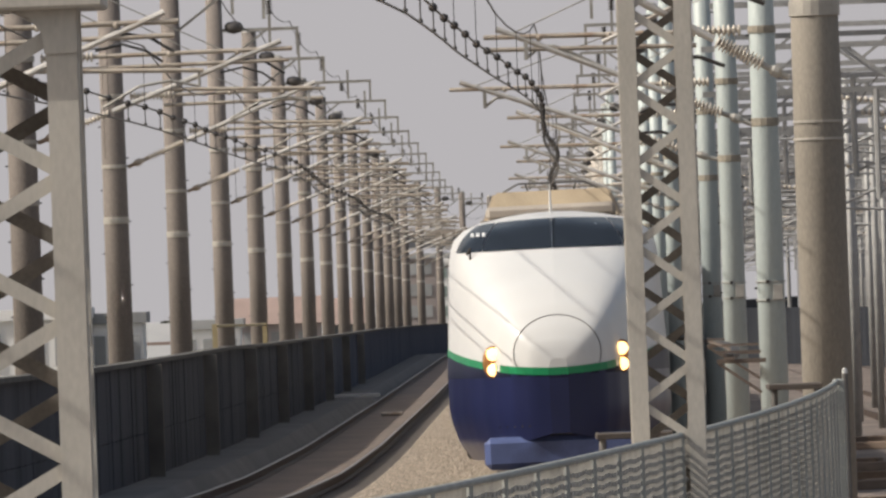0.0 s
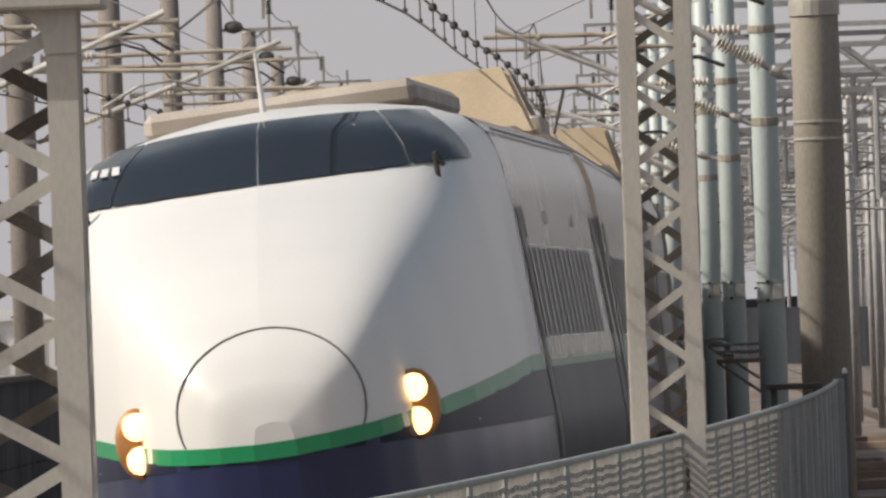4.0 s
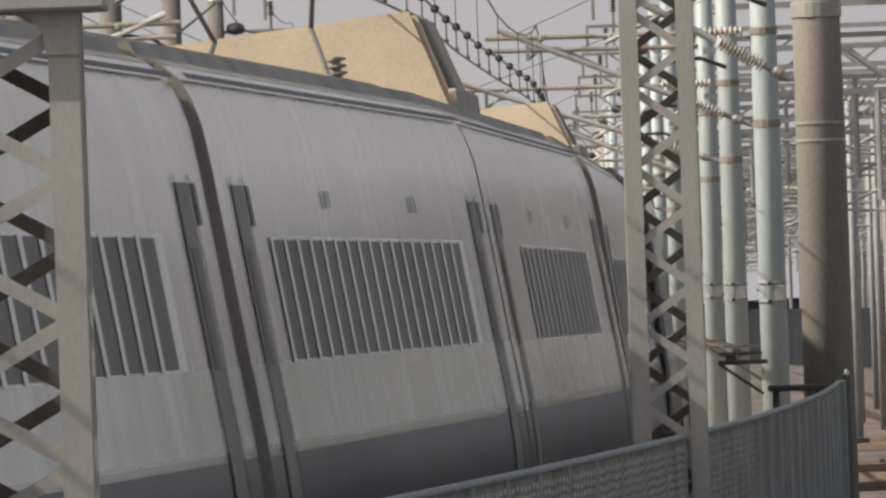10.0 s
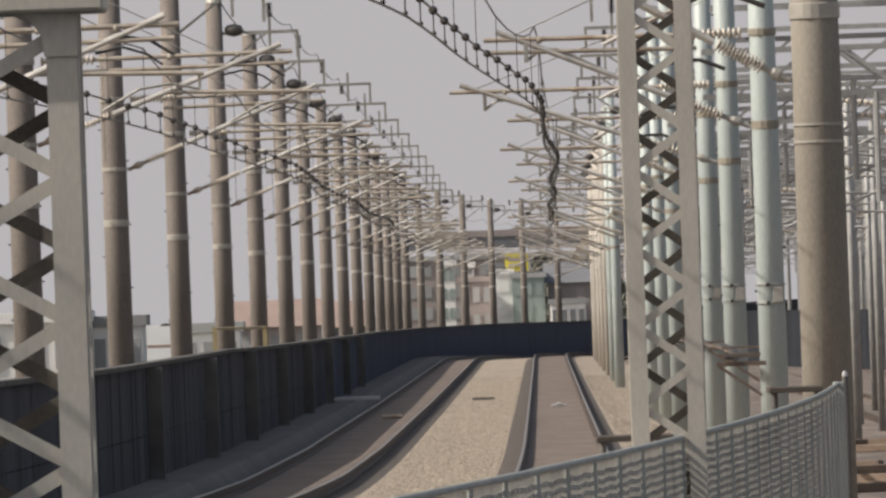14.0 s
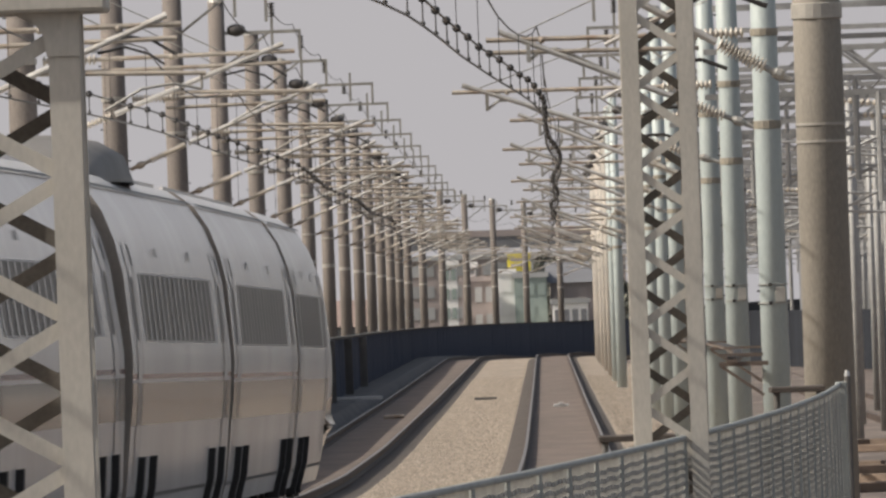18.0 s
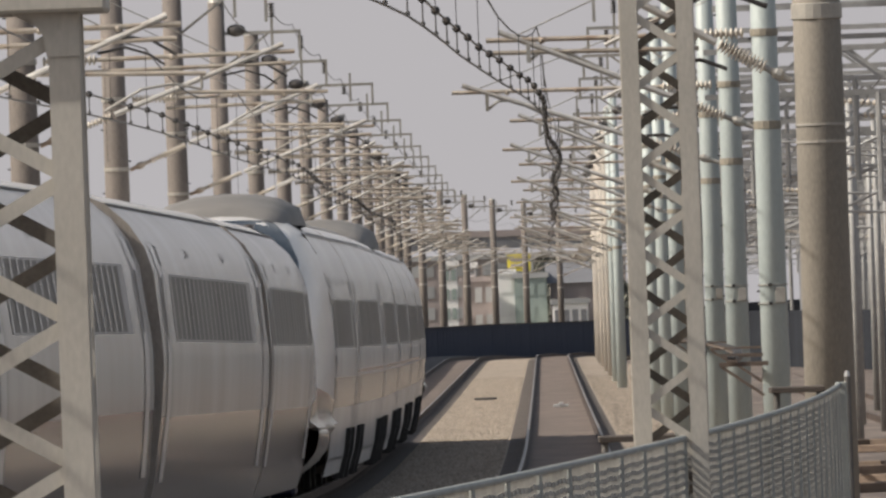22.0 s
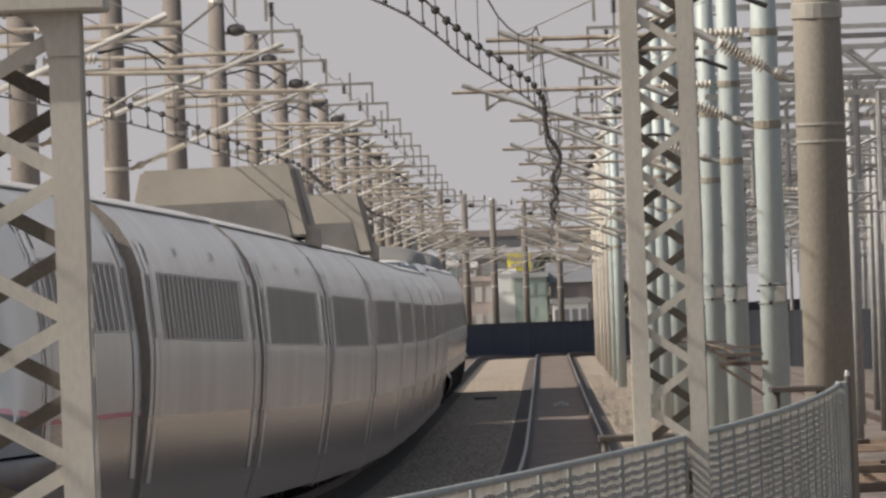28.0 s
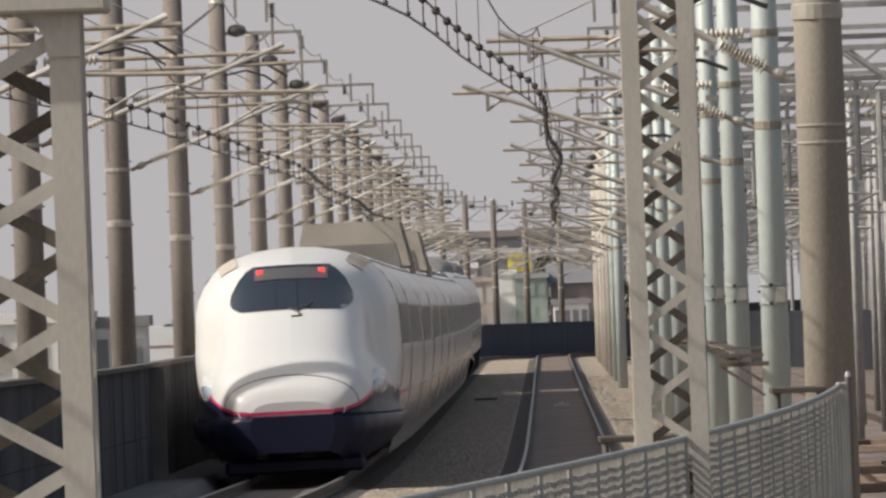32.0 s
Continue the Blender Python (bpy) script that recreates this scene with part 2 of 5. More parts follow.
    "house_dark": material("dark_blue_grey_cladding", (0.17, 0.172, 0.185), 0.8, vary=0.15, scale=0.2),
    "tile_red": material("red_brown_roof", (0.27, 0.20, 0.175), 0.8, vary=0.14, scale=0.3),
    "green_glass": material("green_glazing", (0.28, 0.33, 0.305), 0.25, vary=0.08, scale=0.4),
    "leaf": material("dull_leaf", (0.12, 0.12, 0.095), 0.8, vary=0.3, scale=2.0, shift=0.2),
    "bark": material("bark", (0.10, 0.08, 0.06), 0.9, vary=0.2),
    # Steel lightened in its colour to stand in for haze over the yard.
    "haze_steel": material("hazed_steel", (0.32, 0.315, 0.305), 0.6, 0.1, vary=0.12, shift=0.2),
}


# ---- building helpers ----
def mesh_of(name, bm, mat, smooth=False):
    me = bpy.data.meshes.new(name)
    bm.normal_update()
    bm.to_mesh(me)
    bm.free()
    for m in (mat if isinstance(mat, (list, tuple)) else [mat]):
        me.materials.append(m)
    if smooth:
        me.polygons.foreach_set("use_smooth", [True] * len(me.polygons))
    return me


def part(name, bm, mat, parent, label="", smooth=False, at=None):
    ob = new(name, mesh_of(name, bm, mat, smooth))
    ob.parent = parent
    if at is not None:
        ob.matrix_local = at
    if label:
        ob["label"] = label
    return ob


def thing(name, label, category, group="", kind="", at=None):
    ob = tagged(new(name), label, category, group, kind)
    ob.empty_display_size = 0.2
    if at is not None:
        ob.matrix_basis = at
    return ob


def box(bm, x0, x1, y0, y1, z0, z1, bevel=0.0):
    vs = [bm.verts.new((x, y, z)) for z in (z0, z1) for y in (y0, y1) for x in (x0, x1)]
    fs = [bm.faces.new([vs[i] for i in q]) for q in ((0, 2, 3, 1), (4, 5, 7, 6), (0, 1, 5, 4), (2, 6, 7, 3), (0, 4, 6, 2), (1, 3, 7, 5))]
    if bevel:
        es = list({e for f in fs for e in f.edges})
        bmesh.ops.bevel(bm, geom=es, offset=bevel, segments=1, affect="EDGES", profile=0.5)


def rod(bm, a, b, r0, r1=None, n=8, caps=True):
    """A round bar from a to b."""
    a, b = Vector(a), Vector(b)
    r1 = r0 if r1 is None else r1
    d = (b - a).normalized()
    u = d.orthogonal().normalized()
    v = d.cross(u)
    rings = []
    for p, r in ((a, r0), (b, r1)):
        rings.append([bm.verts.new(p + r * (math.cos(6.2832 * i / n) * u + math.sin(6.2832 * i / n) * v)) for i in range(n)])
    for i in range(n):
        bm.faces.new((rings[0][i], rings[0][(i + 1) % n], rings[1][(i + 1) % n], rings[1][i]))
    if caps:
        bm.faces.new(rings[0][::-1])
        bm.faces.new(rings[1])


def bar(bm, a, b, w, d, up=(0, 0, 1)):
    """A flat or square bar from a to b, w wide across up and d along it."""
    a, b = Vector(a), Vector(b)
    t = (b - a).normalized()
    s = t.cross(Vector(up))
    s = s.normalized() if s.length > 1e-4 else t.orthogonal().normalized()
    k = s.cross(t).normalized()
    q = [bm.verts.new(p + i * s * w / 2 + j * k * d / 2) for p in (a, b) for i, j in ((-1, -1), (1, -1), (1, 1), (-1, 1))]
    for f in ((0, 1, 2, 3), (7, 6, 5, 4), (0, 4, 5, 1), (1, 5, 6, 2), (2, 6, 7, 3), (3, 7, 4, 0)):
        bm.faces.new([q[i] for i in f])


def tube_path(bm, pts, r, n=6):
    for a, b in zip(pts, pts[1:]):
        rod(bm, a, b, r, n=n)


def lathe(bm, a, b, profile, n=10):
    """Rings of (share of the way, radius) turned about the line from a to b."""
    a, b = Vector(a), Vector(b)
    d = (b - a).normalized()
    u = d.orthogonal().normalized()
    v = d.cross(u)
    rings = []
    for s, r in profile:
        c = a.lerp(b, s)
        rings.append([bm.verts.new(c + r * (math.cos(6.2832 * i / n) * u + math.sin(6.2832 * i / n) * v)) for i in range(n)])
    for p, q in zip(rings, rings[1:]):
        for i in range(n):
            bm.faces.new((p[i], p[(i + 1) % n], q[(i + 1) % n], q[i]))
    bm.faces.new(rings[0][::-1])
    bm.faces.new(rings[-1])


def insulator(bm, a, b, r=0.085, sheds=9, n=10):
    prof = []
    for i in range(sheds):
        s = i / sheds
        prof += [(s + 0.1 / sheds, r * 0.42), (s + 0.35 / sheds, r), (s + 0.6 / sheds, r), (s + 0.85 / sheds, r * 0.42)]
    lathe(bm, a, b, prof, n)


def strip(name, o0, o1, z0, z1, y0, y1, mat, label, step=8.0, lift=None):
    """A ribbon of ground along the line, from o0 to o1 metres right of it."""
    bm = bmesh.new()
    prev = None
    for y in np.arange(y0, y1 + 0.1, step):
        y = float(y)
        row = [bm.verts.new((line_x(y, o), y, track_z(y) + z + (lift(y) if lift else 0.0))) for o, z in ((o0, z0), (o1, z1))]
        if prev:
            bm.faces.new((prev[0], prev[1], row[1], row[0]))
        prev = row
    return tagged(new(name, mesh_of(name, bm, mat)), label, "ground", kind="structure")


def sweep(bm, section, y0, y1, step, off=0.0, dz=lambda y: 0.0, base=line_z):
    """A closed section of (o, z) drawn along the line."""
    prev = None
    ys = np.arange(y0, y1 + 0.1, step)
    for y in ys:
        y = float(y)
        row = [bm.verts.new((line_x(y, off + o), y, base(y) + z + dz(y))) for o, z in section]
        if prev:
            k = len(section)
            for i in range(k):
                bm.faces.new((prev[i], prev[(i + 1) % k], row[(i + 1) % k], row[i]))
        else:
            bm.faces.new(row)
        prev = row
    bm.faces.new(prev[::-1])


# ---- ground, tracks ----
def build_ground():
    bm = bmesh.new()
    vs = [bm.verts.new(p) for p in ((-2600, -400, -9), (2600, -400, -9), (2600, 4900, -9), (-2600, 4900, -9))]
    bm.faces.new(vs)
    tagged(new("ground", mesh_of("ground", bm, M["ground"])), "dull plain of the town below the viaduct", "ground", kind="structure")
    strip("viaduct_deck", -7.2, 26.0, -0.62, -0.62, -1100, 1380, M["walkway"], "grey concrete deck of the railway viaduct")
    strip("walkway", -6.6, -5.75, 0.06, 0.06, -1100, 1380, M["walkway"], "grey concrete cable duct walkway beside the wall")
    strip("walkway", -5.75, -5.45, 0.06, -0.30, -1100, 1380, M["walkway"], "sloping edge of the concrete walkway")
    strip("ballast_left", -5.5, -5.30, -0.28, -0.20, -1100, 1380, M["bed"], "dark edge of the track bed")
    strip("ballast_middle", -3.1, -1.15, -0.22, -0.22, -1100, 1380, M["ballast"], "tan crushed-stone ballast between the two tracks")
    strip("ballast_right", 1.15, 3.4, -0.22, -0.34, -1100, 1380, M["ballast"], "tan crushed-stone ballast beside the near track")
    strip("yard_ground", 3.4, 25.5, -0.45, -0.45, -1100, 1380, M["yard"], "brown stained ground of the station yard")
    for off, up in ((0.0, None), (-GAP, far_lift)):
        strip("track_slab", off - 0.70, off + 0.70, -0.16, -0.16, -1100, 1380, M["slab"], "rust-brown track bed between the rails", lift=up)
        strip("track_slab", off - 1.22, off - 0.70, -0.23, -0.16, -1100, 1380, M["bed"], "dark rail bed edge", lift=up)
        strip("track_slab", off + 0.70, off + 1.22, -0.16, -0.23, -1100, 1380, M["bed"], "dark rail bed edge", lift=up)
        track = thing("track", "pair of rusty steel rails with worn bright heads on a brown bed", "track", kind="structure")
        for side in (-0.7525, 0.7525):
            bm = bmesh.new()
            sweep(bm, [(-0.075, -0.155), (0.075, -0.155), (0.075, -0.14), (0.012, -0.12), (0.012, -0.045), (0.036, -0.035), (0.036, -0.004), (-0.036, -0.004), (-0.036, -0.035), (-0.012, -0.045), (-0.012, -0.12), (-0.075, -0.14)], -1090, 1370, 6.0, off + side, up or (lambda y: 0.0), track_z)
            rail = part("rail", bm, M["rail"], track)
            bm = bmesh.new()
            sweep(bm, [(-0.028, -0.003), (0.028, -0.003), (0.024, 0.003), (-0.024, 0.003)], -1090, 1370, 6.0, off + side, up or (lambda y: 0.0), track_z)
            part("rail_head", bm, M["rail_head"], rail, "worn bright running surface")


def build_stones():
    """Loose ballast stones on the two shoulders."""
    rng = np.random.default_rng(3)
    oct_v = np.array([(1, 0, 0), (-1, 0, 0), (0, 1, 0), (0, -1, 0), (0, 0, 1), (0, 0, -0.6)])
    oct_f = [(0, 2, 4), (2, 1, 4), (1, 3, 4), (3, 0, 4), (2, 0, 5), (1, 2, 5), (3, 1, 5), (0, 3, 5)]
    verts, faces = [], []
    for off0, off1, z0, z1, count in ((-3.1, -1.2, -0.22, -0.22, 44000), (1.2, 3.4, -0.22, -0.34, 30000)):
        y = 165 + 420 * rng.random(count) ** 1.25
        u = rng.random(count)
        for yi, ui in zip(y, u):
            yi, ui = float(yi), float(ui)
            o = off0 + (off1 - off0) * ui
            r = float(rng.uniform(0.016, 0.034))
            c = np.array((line_x(yi, o), yi, track_z(yi) + z0 + (z1 - z0) * ui + r * 0.1))
            k = oct_v * r * rng.uniform(0.6, 1.15, (6, 3)) * (1.0, 1.0, 0.6)
            b = len(verts)
            verts.extend((k + c).tolist())
            faces.extend([(f[0] + b, f[1] + b, f[2] + b) for f in oct_f])
    me = bpy.data.meshes.new("ballast_stones")
    me.from_pydata(verts, [], faces)
    me.materials.append(M["stone"])
    tagged(new("ballast_stones", me), "loose tan crushed stones of the ballast beside the rails", "ballast", kind="stuff")


def wall_top(y):
    return float(np.interp(y, [150, 216, 235, 270, 300, 340, 470, 650, 730, 790, 900, 1400], [1.85, 1.87, 1.90, 1.96, 2.02, 1.97, 1.92, 1.88, 1.90, 1.92, 1.95, 1.95]))


WALL_OFF = -GAP - 2.28
LM = 1.19
WALL_RAIL = (291.5, 344.0)


def build_wall():
    wall = thing("wall_left", "dark blue-black sound barrier wall of upright panels along the tracks", "wall", kind="structure")
    y = 150.0
    bm_far, bm_post = bmesh.new(), bmesh.new()
    while y < 1380:
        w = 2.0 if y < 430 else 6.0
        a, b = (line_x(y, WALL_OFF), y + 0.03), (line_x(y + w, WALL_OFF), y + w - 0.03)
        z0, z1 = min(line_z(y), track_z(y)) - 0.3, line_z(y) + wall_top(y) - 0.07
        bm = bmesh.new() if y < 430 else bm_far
        lean = random.uniform(-0.008, 0.008)
        for k in range(2 if y < 430 else 1):
            h = (z1 - z0) / (2 if y < 430 else 1)
            za, zb = z0 + k * h, z0 + (k + 1) * h - 0.012
            q = [bm.verts.new((p[0] + dx + lean, p[1], z)) for p in (a, b) for dx in (-0.05, 0.05) for z in (za, zb)]
            for f in ((0, 1, 3, 2), (4, 6, 7, 5), (2, 3, 7, 6), (0, 4, 5, 1), (1, 5, 7, 3), (0, 2, 6, 4)):
                bm.faces.new([q[i] for i in f])
        if y < 430:
            part("panel", bm, M["wall"], wall)
        pb = bmesh.new() if y < 430 else bm_post
        x = line_x(y, WALL_OFF)
        bar(pb, (x + 0.030, y, z0), (x + 0.030, y, z1 + 0.02), 0.05, 0.06, (0, 1, 0))
        if y < 430:
            part("post", pb, M["wall"], wall)
        y += w
    part("far_panels", bm_far, M["wall_far"], wall, "panels of the far bend, blued for haze")
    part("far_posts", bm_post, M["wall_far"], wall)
    for i in range(9):
        y = 202.0 + 38.5 * i
        x = line_x(y, WALL_OFF)
        bm = bmesh.new()
        box(bm, x + 0.05, x + 0.29, y - 0.2, y + 0.2, line_z(y) - 0.3, line_z(y) + wall_top(y) - 0.08)
        part("pilaster", bm, M["wall_post"], wall, "brown-grey pilaster below a mast")
    bm = bmesh.new()
    sweep(bm, [(-0.12, -0.07), (0.14, -0.07), (0.14, 0.0), (-0.12, 0.0)], 150, 1376, 6.0, WALL_OFF, wall_top)
    part("coping", bm, M["coping"], wall, "worn grey capping strip")


# ---- masts and cantilevers ----
def cantilever_mast(name, x, y, z0, side, top, reach, mat, r, label, group, lift=0.0, straps=True, bracket=True, arm_reach=1.75):
    """A round mast with a hinged cantilever that reaches to the given side (+1: right)."""
    mast = thing(name, label, "mast", group, at=pose(x, y, z0))
    bm = bmesh.new()
    lathe(bm, (0, 0, -0.7), (0, 0, top), [(0, r * 1.08), (0.5, r), (1.0, r * 0.86)], 16)
    shaft = part("shaft", bm, mat, mast, smooth=True)
    bm = bmesh.new()
    lathe(bm, (0, 0, top), (0, 0, top + 0.10), [(0, r * 0.95), (0.6, r * 0.8), (1, r * 0.3)], 12)
    part("cap", bm, M["galv"], mast)
    s = side
    if straps:
        pale = mat == M["teal_pole"]
        for z, h in ((4.85 + lift, 0.05), (5.95 + lift, 0.045)) if pale else ((4.12, 0.055), (4.85 + lift, 0.03), (5.95 + lift, 0.04)):
            bm = bmesh.new()
            lathe(bm, (0, 0, z - h), (0, 0, z + h), [(0, r * 1.02), (0.05, r * 1.06), (0.95, r * 1.06), (1, r * 1.02)], 14)
            part("strap", bm, M["rust_strap"] if pale else M["band"], mast)
        if not pale and y < 420:
            for k in range(3):
                bm = bmesh.new()
                a = -1.57 - 0.35 + 0.3 * k
                bar(bm, (math.cos(a) * r * 1.07, math.sin(a) * r * 1.07, 4.085), (math.cos(a) * r * 1.07, math.sin(a) * r * 1.07, 4.155), 0.035, 0.006, (math.cos(a), math.sin(a), 0))
                part("number_bar", bm, M["galv"], mast, "small dark bar of lettering")
        if y < 420:
            for k in range(9):
                bm = bmesh.new()
                z, e = 2.6 + 0.5 * k, 1 if k % 2 else -1
                rod(bm, (e * r * 0.9, 0, z), (e * (r + 0.035), 0, z), 0.012, n=5)
                part("step_bolt", bm, M["dark_fit"], mast)
    tz, sz = 5.95 + lift, 4.85 + lift
    tip = reach
    # top tube
    bm = bmesh.new()
    rod(bm, (s * (r + 0.75), 0, tz), (s * tip, 0, tz + 0.02), 0.030)
    part("top_tube", bm, M["tube"], mast)
    if s > 0 or y < 190:
        bm = bmesh.new()
        rod(bm, (s * (r + 0.62), 0, tz - 0.16), (s * (tip - 0.05), 0, tz - 0.13), 0.028)
        part("lower_tube", bm, M["tube"], mast)
    bm = bmesh.new()
    insulator(bm, (s * (r + 0.08), 0, tz), (s * (r + 0.80), 0, tz), 0.070, 12)
    part("insulator", bm, M["porcelain"], mast, "ribbed porcelain insulator", smooth=True)
    # strut that rises to the top tube's end
    d = Vector((s * (tip - 0.15), 0, tz + 0.12)) - Vector((s * (r + 0.05), 0, sz))
    a = Vector((s * (r + 0.05), 0, sz))
    bm = bmesh.new()
    rod(bm, a + d * 0.30, a + d, 0.036)
    part("strut", bm, M["strut"], mast, "bright steel tube")
    bm = bmesh.new()
    insulator(bm, a + d * 0.10, a + d * 0.29, 0.052 if s > 0 else 0.072, 13)
    part("insulator", bm, M["porcelain"], mast, "ribbed porcelain insulator", smooth=True)
    bm = bmesh.new()
    rod(bm, a - d * 0.01, a + d * 0.11, 0.03)
    lathe(bm, a + d * 0.02, a + d * 0.07, [(0, 0.03), (0.3, 0.055), (0.7, 0.055), (1, 0.03)], 8)
    part("hinge", bm, M["tube"] if s > 0 else M["galv"], mast, "hinge clamp on the mast")
    # registration tube and arm
    q = a + d * 0.52
    if s > 0:
        bm = bmesh.new()
        rod(bm, q, (s * (tip + 0.25), 0, q.z - 0.05), 0.026)
        part("registration_tube", bm, M["tube"], mast)
        bm = bmesh.new()
        pts = [Vector((s * (tip + 0.2), 0, q.z - 0.05)), Vector((s * (tip + 0.2), 0.0, q.z - 0.22)), Vector((s * (tip - 0.1), 0, q.z - 0.15)), Vector((s * (tip - 0.45), 0, q.z - 0.20)), Vector((s * (tip - 0.85), 0, q.z - 0.42))]
        tube_path(bm, pts, 0.016)
        part("registration_arm", bm, M["galv"], mast, "curved steady arm")
    else:
        bm = bmesh.new()
        h = tip - 0.50
        bar(bm, (s * h, 0, tz), (s * h, 0, tz - 0.26), 0.05, 0.06, (0, 1, 0))
        part("arm_hook", bm, M["galv"], mast, "short hanger at the tube end")
        bm = bmesh.new()
        tube_path(bm, [(s * h, 0, tz - 0.24), (s * (h - 0.16), 0, tz - 0.12), (s * (h - 0.34), 0, tz - 0.11), (s * (h - 0.55), 0, tz - 0.20), (s * (h - 0.9), 0, tz - 0.38)], 0.022)
        part("registration_arm", bm, M["galv"], mast, "curved steady arm")
        if y < 260:
            bm = bmesh.new()
            tube_path(bm, [(s * 0.45, 0, tz - 0.42), (s * 0.75, 0, tz - 0.30), (s * 1.05, 0, tz - 0.31), (s * 1.25, 0, tz - 0.40)], 0.026)
            part("jumper_cable", bm, M["dark_fit"], mast, "dark curved jumper cable")
            bm = bmesh.new()
            tube_path(bm, [(s * 1.25, 0, tz - 0.40), (s * 1.95, 0, tz - 0.72)], 0.022)
            part("pull_off_arm", bm, M["strut"], mast, "bright pull-off arm")
    if y < 480 and s > 0:
        bm = bmesh.new()
        g = a + d * 0.78
        tube_path(bm, [g, g + Vector((s * 0.25, 0, 0.05)), g + Vector((s * 0.50, 0, 0.0)), g + Vector((s * 0.75, 0, -0.16))], 0.018, 5)
        part("jumper_cable", bm, M["dark_fit"], mast, "dark curved jumper cable")
        bm = bmesh.new()
        tube_path(bm, [g + Vector((s * -0.1, 0, -0.12)), g + Vector((s * 0.2, 0, -0.06)), g + Vector((s * 0.45, 0, -0.14)), g + Vector((s * 0.62, 0, -0.26))], 0.015, 5)
        part("jumper_cable", bm, M["dark_fit"], mast, "dark curved jumper cable")
        bm = bmesh.new()
        rod(bm, (s * (r + 0.9), 0, tz), (s * (r + 0.9), 0, tz - 1.35), 0.006, n=4)
        part("dropper", bm, M["dark_fit"], mast)
    bm = bmesh.new()
    rod(bm, (s * (r + 0.1), 0, tz + 1.2), (s * (tip * 0.75 if s > 0 else tip - 0.25), 0, tz + 0.02), 0.009, n=5)
    part("stay_wire", bm, M["galv"], mast)
    for k in (0.55, 0.8):
        bm = bmesh.new()
        bmesh.ops.create_uvsphere(bm, u_segments=8, v_segments=6, radius=0.042, matrix=pose(s * tip * k, 0, tz))
        part("clamp", bm, M["tube"], mast)
    if bracket:
        bz, br = 8.55, arm_reach
        bm = bmesh.new()
        bar(bm, (s * r * 0.8, 0, bz), (s * br, 0, bz), 0.07, 0.07)
        bar(bm, (s * (br - 0.03), 0, bz), (s * (br - 0.03), 0, bz - 0.55), 0.06, 0.06, (0, 1, 0))
        bar(bm, (s * (br - 0.6), 0, bz + 0.30), (s * (br - 0.6), 0, bz - 0.45), 0.06, 0.06, (0, 1, 0))
        bar(bm, (s * r * 0.8, 0, bz - 0.7), (s * 1.1, 0, bz), 0.05, 0.05)
        arm = part("bracket", bm, M["galv"], mast, "galvanised feeder bracket")
        for bx, z0, z1 in ((0.45, bz + 0.04, bz - 0.02), (1.15, bz + 0.30, bz + 0.62)):
            bm = bmesh.new()
            if bx < 1:
                lathe(bm, (s * (r + 0.02), 0, bz + 0.06), (s * (r + 0.40), 0, bz + 0.06), [(0, 0.05), (0.15, 0.11), (0.5, 0.14), (0.85, 0.11), (1, 0.05)], 12)
            else:
                insulator(bm, (s * bx, 0, z0), (s * bx, 0, z1), 0.075, 5, 8)
            part("insulator", bm, M["lamp_panel"], arm, "dark grey drum insulator", smooth=True)
    return mast


def build_masts():
    y, k = 163.5, -1
    while y < 1100:
        off = -GAP - 2.62
        x = line_x(y, off)
        cantilever_mast("catenary_mast", x, y, line_z(y), 1, 9.2, 3.62 - (0.25 if k % 2 else 0.0), M["old_pole"], 0.195,
                        "round brown-grey concrete mast with rusty catenary cantilever outside the wall", "catenary masts along the wall", lift=-0.30 if k < 0 else 0.06 + 0.06 * (k % 2), arm_reach=1.75 if k < 5 else 2.4)
        y += 38.5
        k += 1
    y, k = 181.0, 0
    while y < 1050:
        off = 2.75 if k == 0 else 2.55 if y < 500 else 2.2
        x = line_x(y, off)
        pale = y < 560
        cantilever_mast("catenary_mast", x, y, line_z(y), -1, 9.6, 3.95 if k == 1 else 3.3 + 0.25 * (k % 2), M["teal_pole"] if pale else M["pale_concrete"], 0.158,
                        "round pale green painted mast with catenary cantilever beside the near track", "pale masts beside the near track", lift=-0.28 - 0.06 * (k % 2), bracket=k > 1)
        y += 36.4
        k += 1
    # the thick concrete mast
    y = 140.0
    x = line_x(y, 3.28)
    mast = cantilever_mast("concrete_mast", x, y, 0.0, -1, 9.5, 2.6, M["concrete"], 0.225, "thick round weathered concrete mast with pale steel straps", "", lift=-0.05, straps=False, bracket=False)
    for z, h in ((5.42, 0.075), (4.38, 0.012), (4.22, 0.012)):
        bm = bmesh.new()
        lathe(bm, (0, 0, z - h), (0, 0, z + h), [(0, 0.226), (0.05, 0.236), (0.95, 0.236), (1, 0.226)], 20)
        part("strap", bm, M["band"], mast, "pale steel strap")


